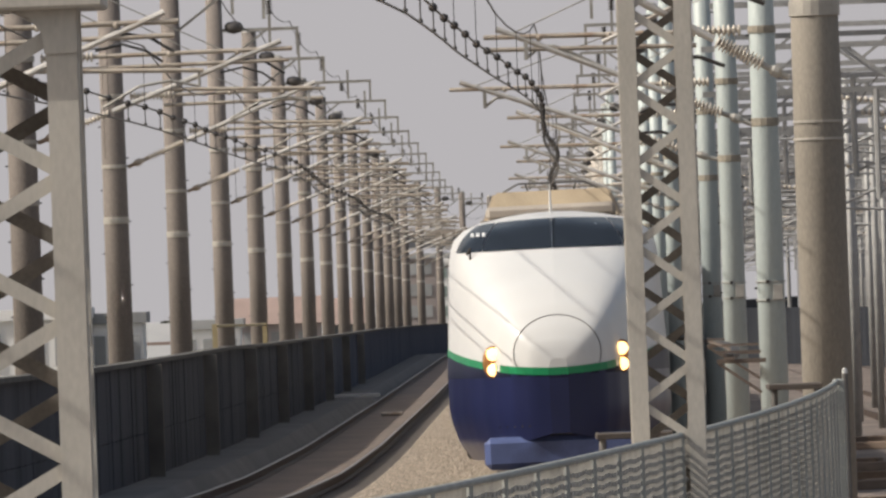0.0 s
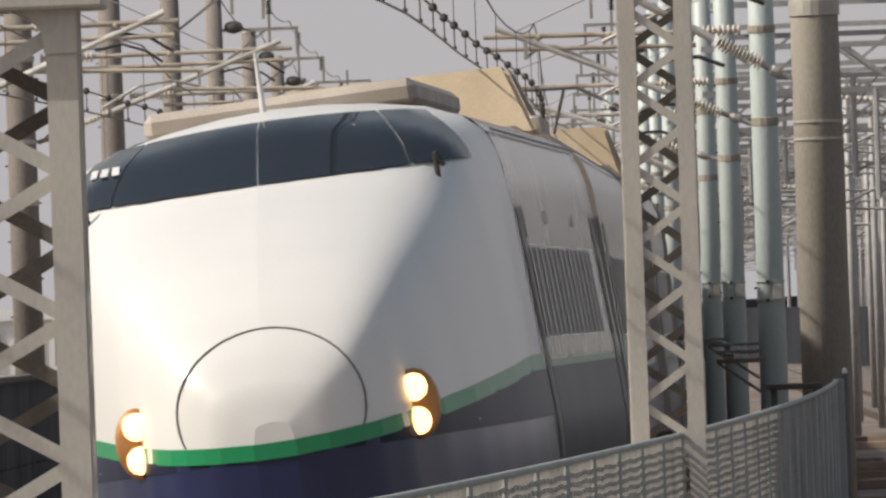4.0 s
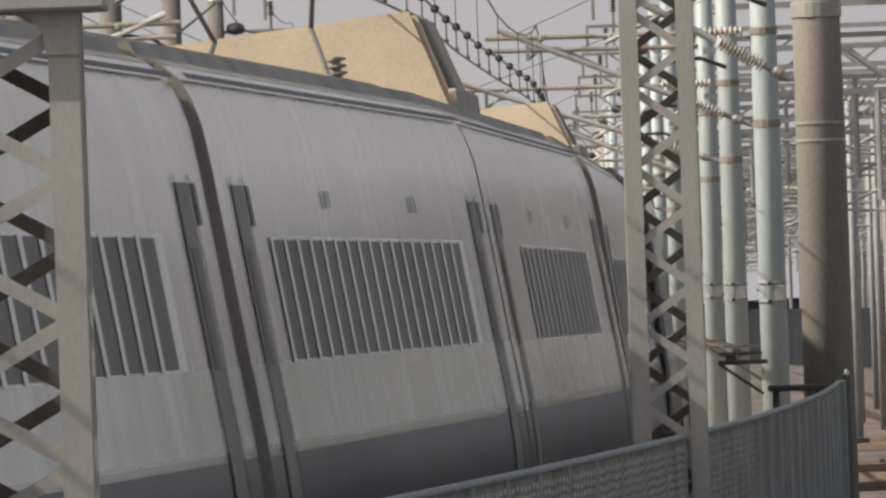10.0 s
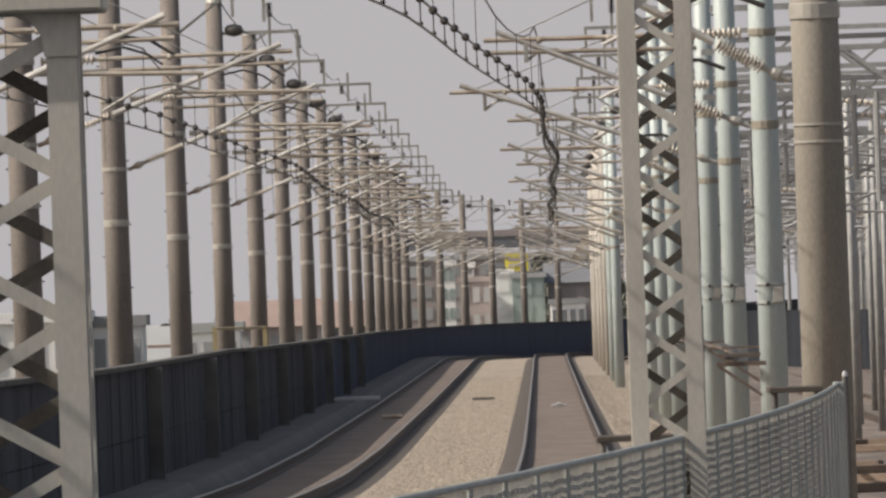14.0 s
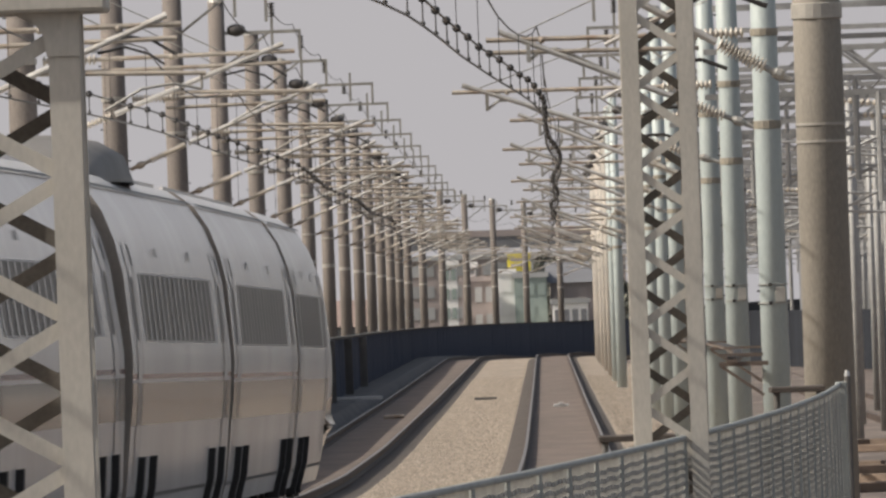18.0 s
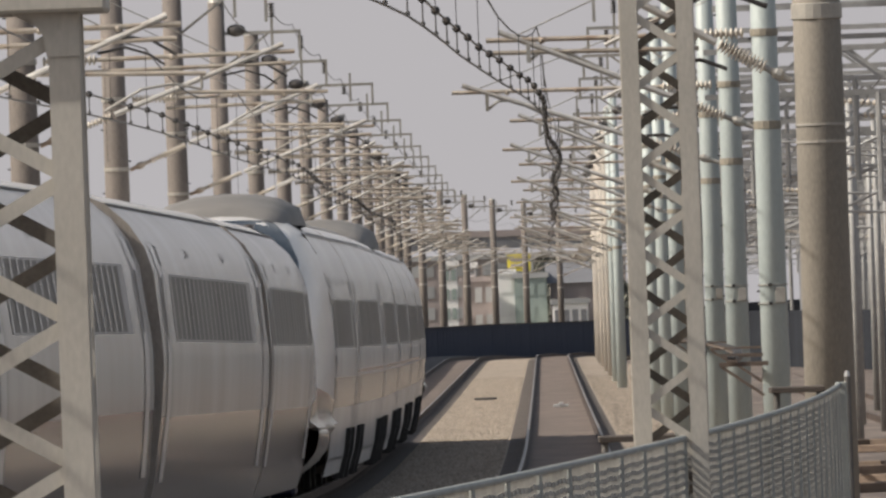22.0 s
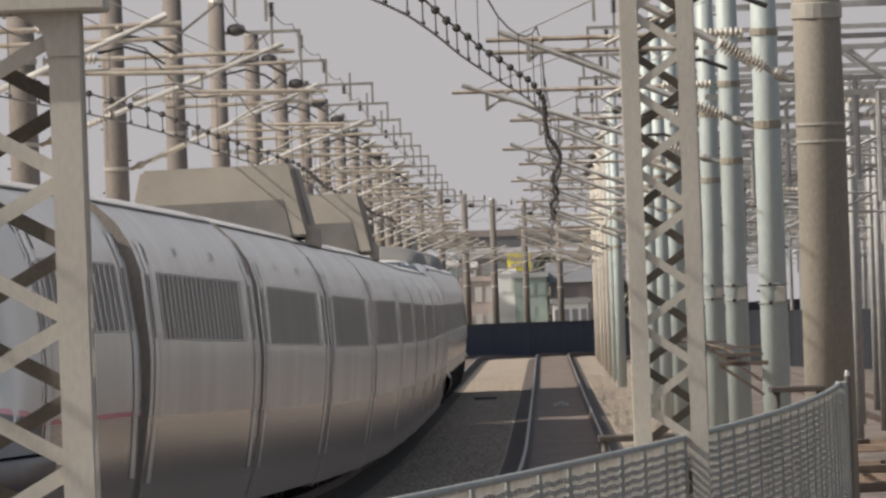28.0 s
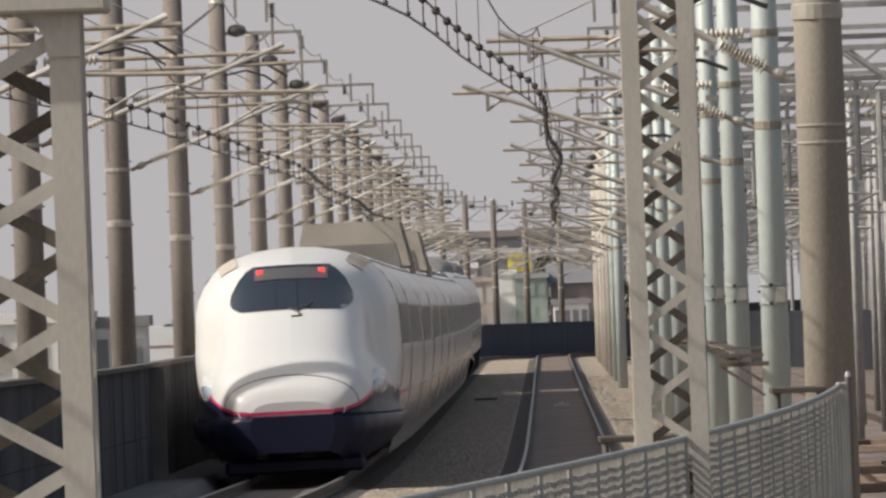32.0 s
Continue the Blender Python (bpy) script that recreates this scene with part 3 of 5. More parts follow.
def lattice_mast(name, x, y, w, depth, z0, z1, leg, lace, pitch, label, turn=0.0, beam=False):
    """Four angle-steel legs joined by zigzag flat lacing."""
    mast = thing(name, label, "mast", at=pose(x, y, 0, 0, 0, turn))
    h, g = w / 2, depth / 2
    for sx in (-1, 1):
        for sy in (-1, 1):
            bm = bmesh.new()
            box(bm, min(sx * h, sx * (h - leg)), max(sx * h, sx * (h - leg)), sy * g - 0.006, sy * g + 0.006, z0, z1)
            box(bm, sx * h - 0.006, sx * h + 0.006, min(sy * g, sy * (g - leg)), max(sy * g, sy * (g - leg)), z0, z1)
            part("leg", bm, M["paint_grey"], mast)
    for sy in (-1, 1):
        z, k = z0, 0 if sy < 0 else 1
        while z + pitch / 2 < z1:
            a, b = (-1, 1) if k % 2 == 0 else (1, -1)
            bm = bmesh.new()
            bar(bm, (a * (h - leg * 0.5), sy * (g - 0.016), z), (b * (h - leg * 0.5), sy * (g - 0.016), z + pitch / 2), 0.012, lace, (a * 1.0, 0, 1))
            part("lacing_bar", bm, M["paint_grey"] if sy < 0 else M["rear_shade"], mast, "" if sy < 0 else "rear bar, darkened for shade")
            z += pitch / 2
            k += 1
    for sx in (-1, 1):
        z, k = z0, 0 if sx < 0 else 1
        while z + pitch / 2 < z1:
            a, b = (-1, 1) if k % 2 == 0 else (1, -1)
            bm = bmesh.new()
            bar(bm, (sx * (h - 0.016), a * (g - leg * 0.5), z), (sx * (h - 0.016), b * (g - leg * 0.5), z + pitch / 2), 0.012, lace, (0, a * 1.0, 1))
            part("lacing_bar", bm, M["paint_grey"], mast)
            z += pitch / 2
            k += 1
    return mast


def build_lattice():
    m = lattice_mast("lattice_mast", -1.43, 50.0, 0.52, 0.52, -0.635, 4.6, 0.100, 0.050, 0.472, "grey painted lattice steel mast of angle legs and zigzag bars", beam=True)
    bm = bmesh.new()
    box(bm, -0.65, 0.354, -0.34, 0.34, 3.915, 4.06, 0.01)
    part("head_beam", bm, M["paint_grey"], m, "grey steel cross beam")
    for sx in (-1, 1):
        bm = bmesh.new()
        vs = [bm.verts.new(p) for p in ((sx * 0.262, -0.275, 3.914), (sx * 0.262, -0.275, 3.77), (sx * 0.155, -0.275, 3.77), (sx * 0.145, -0.275, 3.84), (sx * 0.11, -0.275, 3.89), (sx * 0.06, -0.275, 3.914))]
        f = bm.faces.new(vs)
        ex = bmesh.ops.extrude_face_region(bm, geom=[f])
        bmesh.ops.translate(bm, verts=[v for v in ex["geom"] if isinstance(v, bmesh.types.BMVert)], vec=(0, 0.012, 0))
        part("gusset", bm, M["paint_grey"], m, "grey corner gusset plate")
    lattice_mast("lattice_mast", 1.105 * LM, 77.0 * LM, 0.365 * LM, 0.365 * LM, -0.6, 2.95 + 2.45 * LM, 0.085 * LM, 0.042 * LM, 0.397 * LM, "slim grey lattice steel mast at the end of the platform fence")


# ---- platform-end fence ----
def fence_point(s):
    """s from 0 (near end) to 1 (far end) along the fence's curve."""
    y = 44 + 65.6 * s
    d = y - 56.4
    return (1.22 * (-0.167 + 0.0692 * d - 0.000425 * d * (y - 77.6)), 1.22 * y)


def build_fence():
    fence = thing("platform_fence", "pale weathered wire-mesh fence with a grey-green top rail", "fence")
    n = 34
    top, low = 2.035, 0.51
    pts = [fence_point(i / n) for i in range(n + 1)]
    for i, (a, b) in enumerate(zip(pts, pts[1:])):
        bm = bmesh.new()
        rod(bm, (a[0], a[1], top), (b[0], b[1], top), 0.019, n=8)
        part("top_rail", bm, M["mesh_rail"], fence)
        bm = bmesh.new()
        rod(bm, (a[0], a[1], 0.43), (a[0], a[1], top + 0.01), 0.019, n=8)
        part("post", bm, M["mesh_rail"], fence)
        bm = bmesh.new()
        rows = 31
        for r in range(rows):
            z = low + (top - low - 0.03) * r / rows
            segs = 6
            for k in range(segs):
                f0, f1 = k / segs, (k + 1) / segs
                wob = 0.007 * math.sin(k * 2.1 + i * 1.3 + r * 0.35)
                wob2 = 0.007 * math.sin((k + 1) * 2.1 + i * 1.3 + r * 0.35)
                p = (a[0] + (b[0] - a[0]) * f0, a[1] + (b[1] - a[1]) * f0, z + wob)
                q = (a[0] + (b[0] - a[0]) * f1, a[1] + (b[1] - a[1]) * f1, z + wob2)
                bar(bm, p, q, 0.005, 0.027)
        for k in range(1, 8):
            f = k / 8
            p = (a[0] + (b[0] - a[0]) * f, a[1] + (b[1] - a[1]) * f)
            bar(bm, (p[0], p[1], low), (p[0], p[1], top - 0.02), 0.007, 0.022, (1, 0, 0))
        part("mesh_panel", bm, M["mesh"], fence)
    x, y = pts[-1]
    bm = bmesh.new()
    box(bm, x - 0.035, x + 0.065, y - 0.06, y + 0.06, -0.4, top + 0.02, 0.008)
    part("end_post", bm, M["mesh_rail"], fence, "square steel end post")
    post = thing("marker_post", "slim dark post with a white cap beside the fence end", "post", at=pose(3.52, 135.3, -0.6))
    bm = bmesh.new()
    rod(bm, (0, 0, 0), (0, 0, 2.69), 0.028, n=10)
    part("shaft", bm, M["wall_post"], post)
    bm = bmesh.new()
    lathe(bm, (0, 0, 2.691), (0, 0, 2.74), [(0, 0.026), (0.6, 0.024), (1, 0.012)], 10)
    part("cap", bm, M["white"], post, "white cap")
    # pipe rail on the wall
    ya, yb = WALL_RAIL
    steps = thing("wall_pipe_rail", "ochre pipe rail on short posts along the wall top", "rail")
    ends = []
    for y in (ya, yb):
        x, z = line_x(y, WALL_OFF), line_z(y) + wall_top(y)
        bm = bmesh.new()
        bar(bm, (x, y, z), (x, y, z + 0.46), 0.10, 0.10, (0, 1, 0))
        part("post", bm, M["ochre"], steps)
        ends.append((x, y, z + 0.42))
    bm = bmesh.new()
    rod(bm, ends[0], ends[1], 0.028)
    part("rail", bm, M["ochre"], steps)
    # tag plates on the pale masts
    for i in range(3):
        y = 181.0 + 36.4 * i
        x, z = line_x(y, 2.75 if i == 0 else 2.55), 2.80
        tag = thing("tag_plate", "small pale plate strapped to a pale green mast", "plate", "tag plates")
        bm = bmesh.new()
        box(bm, x + 0.02, x + 0.14, y - 0.185, y - 0.165, z - 0.09, z + 0.09, 0.004)
        part("plate", bm, M["galv"], tag)
        for dz in (-0.10, 0.12):
            bm = bmesh.new()
            lathe(bm, (x, y, z + dz - 0.008), (x, y, z + dz + 0.008), [(0, 0.177), (0.2, 0.182), (0.8, 0.182), (1, 0.177)], 16)
            part("strap", bm, M["galv"], tag)
            bm = bmesh.new()
            box(bm, x - 0.06, x - 0.02, y - 0.195, y - 0.16, z + dz - 0.02, z + dz + 0.02)
            part("bolt", bm, M["dark_fit"], tag)
    # boards beyond the fence
    for x0, x1, y, z in ((1.26, 1.92, 131.0, 1.675), (2.85, 3.33, 135.7, 2.01)):
        board = thing("trackside_platform", "small dark weathered trackside inspection platform", "platform")
        bm = bmesh.new()
        box(bm, x0, x1, y, y + 1.2, z - 0.05, z, 0.006)
        part("deck", bm, M["bed"], board)
        for x in (x0 + 0.05, x1 - 0.05):
            bm = bmesh.new()
            rod(bm, (x, y + 0.1, -0.5), (x, y + 0.1, z - 0.05), 0.03)
            part("leg", bm, M["wall_post"], board)
    # cable rack between the pale masts
    rack = thing("cable_rack", "rusty cable rack carried on brackets between the masts", "cable rack")
    bm = bmesh.new()
    sweep(bm, [(-0.05, 1.87), (0.05, 1.87), (0.05, 1.90), (-0.05, 1.90)], 150, 300, 3.0, 2.28)
    part("tray", bm, M["rack"], rack)
    for off in (-0.035, 0.0, 0.035):
        bm = bmesh.new()
        sweep(bm, [(-0.012, 1.905), (0.012, 1.905), (0.012, 1.93), (-0.012, 1.93)], 150, 300, 3.0, 2.28 + off)
        part("cable", bm, M["dark_fit"], rack)
    for i in range(5):
        y = 181.0 + 36.4 * i if i < 4 else 152.0
        x = line_x(y, 2.28)
        bm = bmesh.new()
        bar(bm, (x - 0.14, y, line_z(y) + 1.85), (x + 0.35, y, line_z(y) + 1.85), 0.04, 0.045)
        bar(bm, (x - 0.14, y, line_z(y) + 1.94), (x + 0.30, y, line_z(y) + 1.94), 0.03, 0.03)
        bar(bm, (x - 0.12, y, line_z(y) + 1.83), (x + 0.30, y, line_z(y) + 1.53), 0.03, 0.03)
        part("bracket", bm, M["rack"], rack)
    return fence


def build_trackside():
    """Small things lying on and beside the tracks."""
    y = 443.0
    bm = bmesh.new()
    box(bm, -0.85, 0.85, -0.08, 0.08, 0, 0.10, 0.01)
    tagged(new("white_board", mesh_of("white_board", bm, M["white"])), "white painted board lying across the walkway", "board").matrix_basis = pose(line_x(y, -5.95), y, track_z(y) + 0.062)
    y = 417.0
    bm = bmesh.new()
    box(bm, -0.20, 0.20, -0.1, 0.1, 0, 0.07, 0.01)
    box(bm, -0.06, 0.06, -0.14, 0.14, 0.07, 0.12, 0.01)
    tagged(new("track_transponder", mesh_of("track_transponder", bm, M["white"])), "small white transponder fixed between the rails", "transponder").matrix_basis = pose(line_x(y, 0.05), y, track_z(y) - 0.158)
    for y, off, w, h, mat, nm, lab in ((465.0, -2.2, 0.35, 0.10, "dark_fit", "cable_box", "flat dark cable box on the ballast"), (395.0, -GAP, 0.28, 0.10, "tube", "rusty_box", "small rusty box between the rails"), (150.0, 2.1, 0.30, 0.35, "concrete", "kilometre_stone", "pale rounded stone marker on the ballast")):
        bm = bmesh.new()
        box(bm, -w, w, -0.2, 0.2, 0, h, 0.03)
        zz = -0.158 if nm == "rusty_box" else -0.24
        tagged(new(nm, mesh_of(nm, bm, M[mat])), lab, "trackside box").matrix_basis = pose(line_x(y, off), y, track_z(y) + zz)


# ---- overhead line ----
def build_wires():
    for off, y0, name in ((0.0, 40.0, "near"), (-GAP, 120.0, "far")):
        cat = thing("overhead_line", "dark copper catenary wires with clamps and droppers above a track", "overhead line")
        ys = np.arange(y0, 900, 4.5)

        def stag(y):
            return 0.07 * math.sin((y - 181) / 36.4 * math.pi + 1.57)

        def contact(y):
            return 4.82 + line_z(y)

        def aux(y):
            return 5.04 + line_z(y) + 0.010 * math.cos(y)

        def mess(y):
            f = ((y - 181) / 36.4) % 1.0
            return 5.45 + 0.42 * (2 * f - 1) ** 2 + line_z(y)
        for wname, fz, r in (("contact_wire", contact, 0.011), ("auxiliary_wire", aux, 0.012), ("messenger_wire", mess, 0.010)):
            bm = bmesh.new()
            for a, b in zip(ys, ys[1:]):
                a, b = float(a), float(b)
                rod(bm, (line_x(a, off + stag(a)), a, fz(a)), (line_x(b, off + stag(b)), b, fz(b)), r, n=5, caps=False)
            part(wname, bm, M["wire"], cat)
        for i, y in enumerate(ys):
            y = float(y)
            if y > 420:
                break
            x = line_x(y, off + stag(y))
            bm = bmesh.new()
            rod(bm, (x, y, contact(y)), (x, y, aux(y)), 0.007, n=5)
            bmesh.ops.create_uvsphere(bm, u_segments=8, v_segments=6, radius=0.040, matrix=pose(x, y, aux(y)))
            bmesh.ops.create_uvsphere(bm, u_segments=8, v_segments=6, radius=0.022, matrix=pose(x, y, contact(y) + 0.02))
            if i % 2 == 0:
                rod(bm, (x, y, aux(y)), (x, y, mess(y)), 0.006, n=4)
            part("dropper", bm, M["dark_fit"], cat)
    for off, z, label in ((-GAP - 1.0, 8.9, "feeder"), (-GAP - 0.95, 8.0, "feeder"), (1.6, 8.3, "feeder")):
        bm = bmesh.new()
        ys = np.arange(150, 900, 4.7)
        for a, b in zip(ys, ys[1:]):
            a, b = float(a), float(b)
            sag = [0.25 * (2 * (((v - 202) / 37.6) % 1.0) - 1) ** 2 for v in (a, b)]
            rod(bm, (line_x(a, off), a, z - 0.5 + sag[0] + line_z(a)), (line_x(b, off), b, z - 0.5 + sag[1] + line_z(b)), 0.010, n=4, caps=False)
        tagged(new("feeder_wire", mesh_of("feeder_wire", bm, M["wire"])), "dark sagging feeder wire strung between the masts", "wire")


# ---- trains ----
# half outlines of the car bodies: (half width, height above the rails)
WIDE = [(1.42, 0.25), (1.55, 0.55), (1.65, 0.95), (1.69, 1.30), (1.688, 1.50), (1.684, 1.60), (1.66, 2.00), (1.62, 2.75), (1.60, 3.12), (1.582, 3.32), (1.55, 3.46), (1.505, 3.58), (1.40, 3.69), (1.25, 3.77), (1.02, 3.85), (0.60, 3.92), (0.30, 3.95), (0.12, 3.957), (0.0, 3.96)]
LOWW = [(1.36, 0.22), (1.48, 0.55), (1.56, 0.95), (1.625, 1.30), (1.642, 1.40), (1.652, 1.47), (1.69, 1.85), (1.69, 2.00), (1.655, 2.72), (1.58, 2.98), (1.44, 3.22), (1.22, 3.44), (0.95, 3.58), (0.50, 3.68), (0.25, 3.703), (0.10, 3.709), (0.0, 3.71)]
SLIM = [(1.20, 0.22), (1.30, 0.55), (1.36, 0.95), (1.41, 1.30), (1.425, 1.40), (1.435, 1.47), (1.472, 1.85), (1.472, 2.00), (1.44, 2.72), (1.38, 3.05), (1.28, 3.35), (1.12, 3.62), (0.90, 3.80), (0.48, 3.92), (0.24, 3.95), (0.10, 3.959), (0.0, 3.96)]


def half_width(prof, z):
    xs, zs = [p[0] for p in prof], [p[1] for p in prof]
    return float(np.interp(z, zs, xs))


def cut(prof, z0, z1, off=0.0):
    """The outline between two heights, pushed outwards by off."""
    zs = sorted({z0, z1, *[z for _, z in prof if z0 < z < z1]})
    out = []
    for z in zs:
        out.append((half_width(prof, z) + (off if z < prof[-1][1] - 1e-4 else 0.0), z + (off if z > 3.5 else 0.0)))
    return out


def shell(bm, line, y0, y1, sides=(1, -1), close=False):
    """Draws an outline along the car on one or both sides; close: joined over the top."""
    for s in sides:
        a = [bm.verts.new((s * x, y0, z)) for x, z in line]
        b = [bm.verts.new((s * x, y1, z)) for x, z in line]
        for i in range(len(line) - 1):
            q = (a[i], b[i], b[i + 1], a[i + 1])
            bm.faces.new(q if s > 0 else q[::-1])


def shell_part(name, prof, z0, z1, y0, y1, mat, parent, off=0.0, label="", sides=(1, -1), smooth=True):
    bm = bmesh.new()
    shell(bm, cut(prof, z0, z1, off), y0, y1, sides)
    return part(name, bm, mat, parent, label, smooth)


def end_wall(bm, prof, y):
    ring = [bm.verts.new((x, y, z)) for x, z in prof] + [bm.verts.new((-x, y, z)) for x, z in prof[-2::-1]]
    bm.faces.new(ring)


class Nose:
    """A streamlined car end: its outline shrinks towards the tip; d is the distance back from the tip."""

    def __init__(self, prof, length, belt, ds, tops, widths, lows, pinch=0.0):
        self.pinch = pinch
        self.prof, self.length, self.belt = prof, length, belt
        self.ds, self.tops, self.widths, self.lows = ds, tops, widths, lows
        self.roof = prof[-1][1]
        self.full = max(p[0] for p in prof)

    def half(self, z, d):
        top = float(np.interp(d, self.ds, self.tops))
        w = float(np.interp(d, self.ds, self.widths))
        if z >= self.belt:
            u = (z - self.belt) / max(top - self.belt, 1e-3)
            if u >= 1:
                return 0.0
            zz = self.belt + u * (self.roof - self.belt)
            sharp = float(np.interp(d, [0, self.length], [0.25, 0.0]))
            base = half_width(self.prof, zz) / self.full
            if self.pinch:
                L = self.length
                p = self.pinch * float(np.interp(d, [0, L * 0.16, L * 0.56, L * 0.645, L * 0.70, L * 0.80, L], [0.3, 0.75, 1.0, 0.92, 0.22, 0.05, 0.0]))
                w *= 1 - p * float(np.interp(z, [self.belt, self.belt + 0.30, self.belt + 0.95, 9], [0.0, 0.12, 1.0, 1.0]))
            dome = math.sqrt(max(0.0, 1 - u * u))
            return w * (base * (1 - sharp) + dome * sharp)
        low = float(np.interp(d, self.ds, self.lows))
        wide = min(self.full, w * 1.01 + 0.05) if self.pinch else w * 0.90 if self.belt < 1.2 else w
        return max(0.02, wide * float(np.interp(z, *(([0.22, 0.5, 0.85, 1.0, self.belt + 0.01], [0.80, 0.92, 0.985, 1.0, half_width(self.prof, self.belt) / self.full]) if self.belt > 1.2 else ([0.22, 0.40, 0.55, 0.70, 0.82, 0.93, 1.01], [0.60, 0.78, 0.90, 0.975, 0.995, 0.5 + 0.5 * w / wide + 0.01, w / wide])))))

    def depth(self, x, z):
        """How far back from the tip the surface lies at (x, z) of the front view."""
        lo, hi = 0.0, self.length
        x = max(abs(x), 0.07)
        for _ in range(26):
            mid = (lo + hi) / 2
            if self.half(z, mid) >= abs(x) + 0.004:
                hi = mid
            else:
                lo = mid
        return hi

    def loft(self, bm, z0, z1, y_tip, direction, n=46, m=14, off=0.0):
        """The surface between two heights; z1 None: to the top."""
        rows = []
        for i in range(n + 1):
            d = self.length * (i / n) ** 1.7
            top = float(np.interp(d, self.ds, self.tops))
            low = float(np.interp(d, self.ds, self.lows))
            a = max(z0, low) if z0 < self.belt else z0
            b = top if z1 is None else z1
            pts = []
            for j in range(m + 1):
                u = j / m
                u = math.sin(u * math.pi / 2) if z1 is None else u
                z = a + (b - a) * u
                pts.append((self.half(min(z, top - 1e-4), d) + off if not (z1 is None and j == m) else 0.0, z))
            rows.append((y_tip - direction * d, pts))
        for s in (1, -1):
            vs = [[bm.verts.new((s * x, y, z)) for x, z in pts] for y, pts in rows]
            for p, q in zip(vs, vs[1:]):
                for j in range(m):
                    f = (p[j], p[j + 1], q[j + 1], q[j])
                    bm.faces.new(f if s * direction < 0 else f[::-1])
        # the blunt front
        y, pts = rows[0]
        ring = [bm.verts.new((x, y, z)) for x, z in pts] + [bm.verts.new((-x, y, z)) for x, z in pts[::-1] if x > 1e-6]
        if len(ring) > 2:
            bm.faces.new(ring if direction < 0 else ring[::-1])

    def patch(self, bm, rows, y_tip, direction, off=0.012):
        """A sheet laid on the nose: rows of lists of front-view points (x, z)."""
        vs = []
        for row in rows:
            vs.append([bm.verts.new((x * (1 + off * 0.7), y_tip - direction * (self.depth(x, z) - off), z + off * 0.3)) for x, z in row])
        for p, q in zip(vs, vs[1:]):
            for i in range(len(p) - 1):
                bm.faces.new((p[i], p[i + 1], q[i + 1], q[i]))


def shield_box(parent, y, w, length, z0, z1, direction, mat, label):
    """A pantograph cover: a box on the roof with sloping ends."""
    bm = bmesh.new()
    h = w / 2
    prof = [(y, z0), (y + 0.35, z1), (y + length - 0.35, z1), (y + length, z0)]
    a = [bm.verts.new((-h + 0.22 * (z > z0), p, z)) for p, z in prof]
    b = [bm.verts.new((h - 0.22 * (z > z0), p, z)) for p, z in prof]
    bm.faces.new(a[::-1])
    bm.faces.new(b)
    for i in range(4):
        bm.faces.new((a[i], a[(i + 1) % 4], b[(i + 1) % 4], b[i]))
    bmesh.ops.recalc_face_normals(bm, faces=bm.faces[:])
    bmesh.ops.bevel(bm, geom=bm.edges[:], offset=0.04, segments=2, affect="EDGES")
    cover = part("pantograph_cover", bm, mat, parent, label)
    if mat == M["grey_shield"]:
        bm = bmesh.new()
        k = (z1 - z0) * 0.52
        vs = [bm.verts.new(p) for p in ((-h + 0.1, y - 0.012, z0 + 0.03), (h - 0.25, y - 0.012, z0 + 0.03), (h - 0.35, y - 0.012 + 0.35 * 0.52, z0 + k), (-h + 0.2, y - 0.012 + 0.35 * 0.52, z0 + k))]
        f = bm.faces.new(vs)
        ex = bmesh.ops.extrude_face_region(bm, geom=[f])
        bmesh.ops.translate(bm, verts=[v for v in ex["geom"] if isinstance(v, bmesh.types.BMVert)], vec=(0, 0.05, 0))
        part("recess_panel", bm, M["wall_post"], cover, "blue-grey recessed lower panel")
    for s in (-1, 1):
        bm = bmesh.new()
        box(bm, s * (h - 0.02) - 0.05, s * (h - 0.02) + 0.05, y + 0.1, y + length - 0.1, z0 - 0.12, z0 + 0.16, 0.02)
        part("skirt", bm, M["roof"], cover, "dark brown base edge")
        bm = bmesh.new()
        for k in range(2):
            bar(bm, (s * (h + 0.012), y + 0.55 + 0.5 * k, z0 + 0.05), (s * (h - 0.20), y + 0.75 + 0.5 * k, z1 - 0.06), 0.03, 0.16, (0, 1, 0))
        part("rib", bm, M["bellows"], cover, "brown stiffening rib")
    if mat == M["grey_shield"]:
        return cover
    bm = bmesh.new()
    box(bm, -h + 0.05, h - 0.02, y + length + 0.05, y + length + 1.3, z0 - 0.10, z0 + 0.20, 0.03)
    part("base_box", bm, M["lamp_panel"], cover, "low dark grey equipment box")
    return cover


def pantograph(parent, y, z):
    p = bmesh.new()
    box(p, -0.6, 0.6, y - 0.1, y + 1.3, z - 0.08, z + 0.02, 0.01)
    arm = part("pantograph", p, M["under"], parent, "dark folding pantograph")
    for s in (-1, 1):
        p = bmesh.new()
        tube_path(p, [(s * 0.5, y, z), (s * 0.35, y + 1.2, z + 0.45), (s * 0.5, y + 0.1, z + 0.95)], 0.019)
        part("arm", p, M["seam"], arm)
    p = bmesh.new()
    tube_path(p, [(-0.95, y + 0.1, z + 0.80), (-0.65, y + 0.1, z + 0.96), (0.65, y + 0.1, z + 0.96), (0.95, y + 0.1, z + 0.80)], 0.022)
    part("collector_head", p, M["seam"], arm)
    for s in (-1, 1):
        p = bmesh.new()
        insulator(p, (s * 0.5, y + 1.0, z + 0.02), (s * 0.5, y + 1.0, z + 0.22), 0.075, 4, 10)
        part("insulator", p, M["bellows"], arm, "ribbed roof insulator", smooth=True)


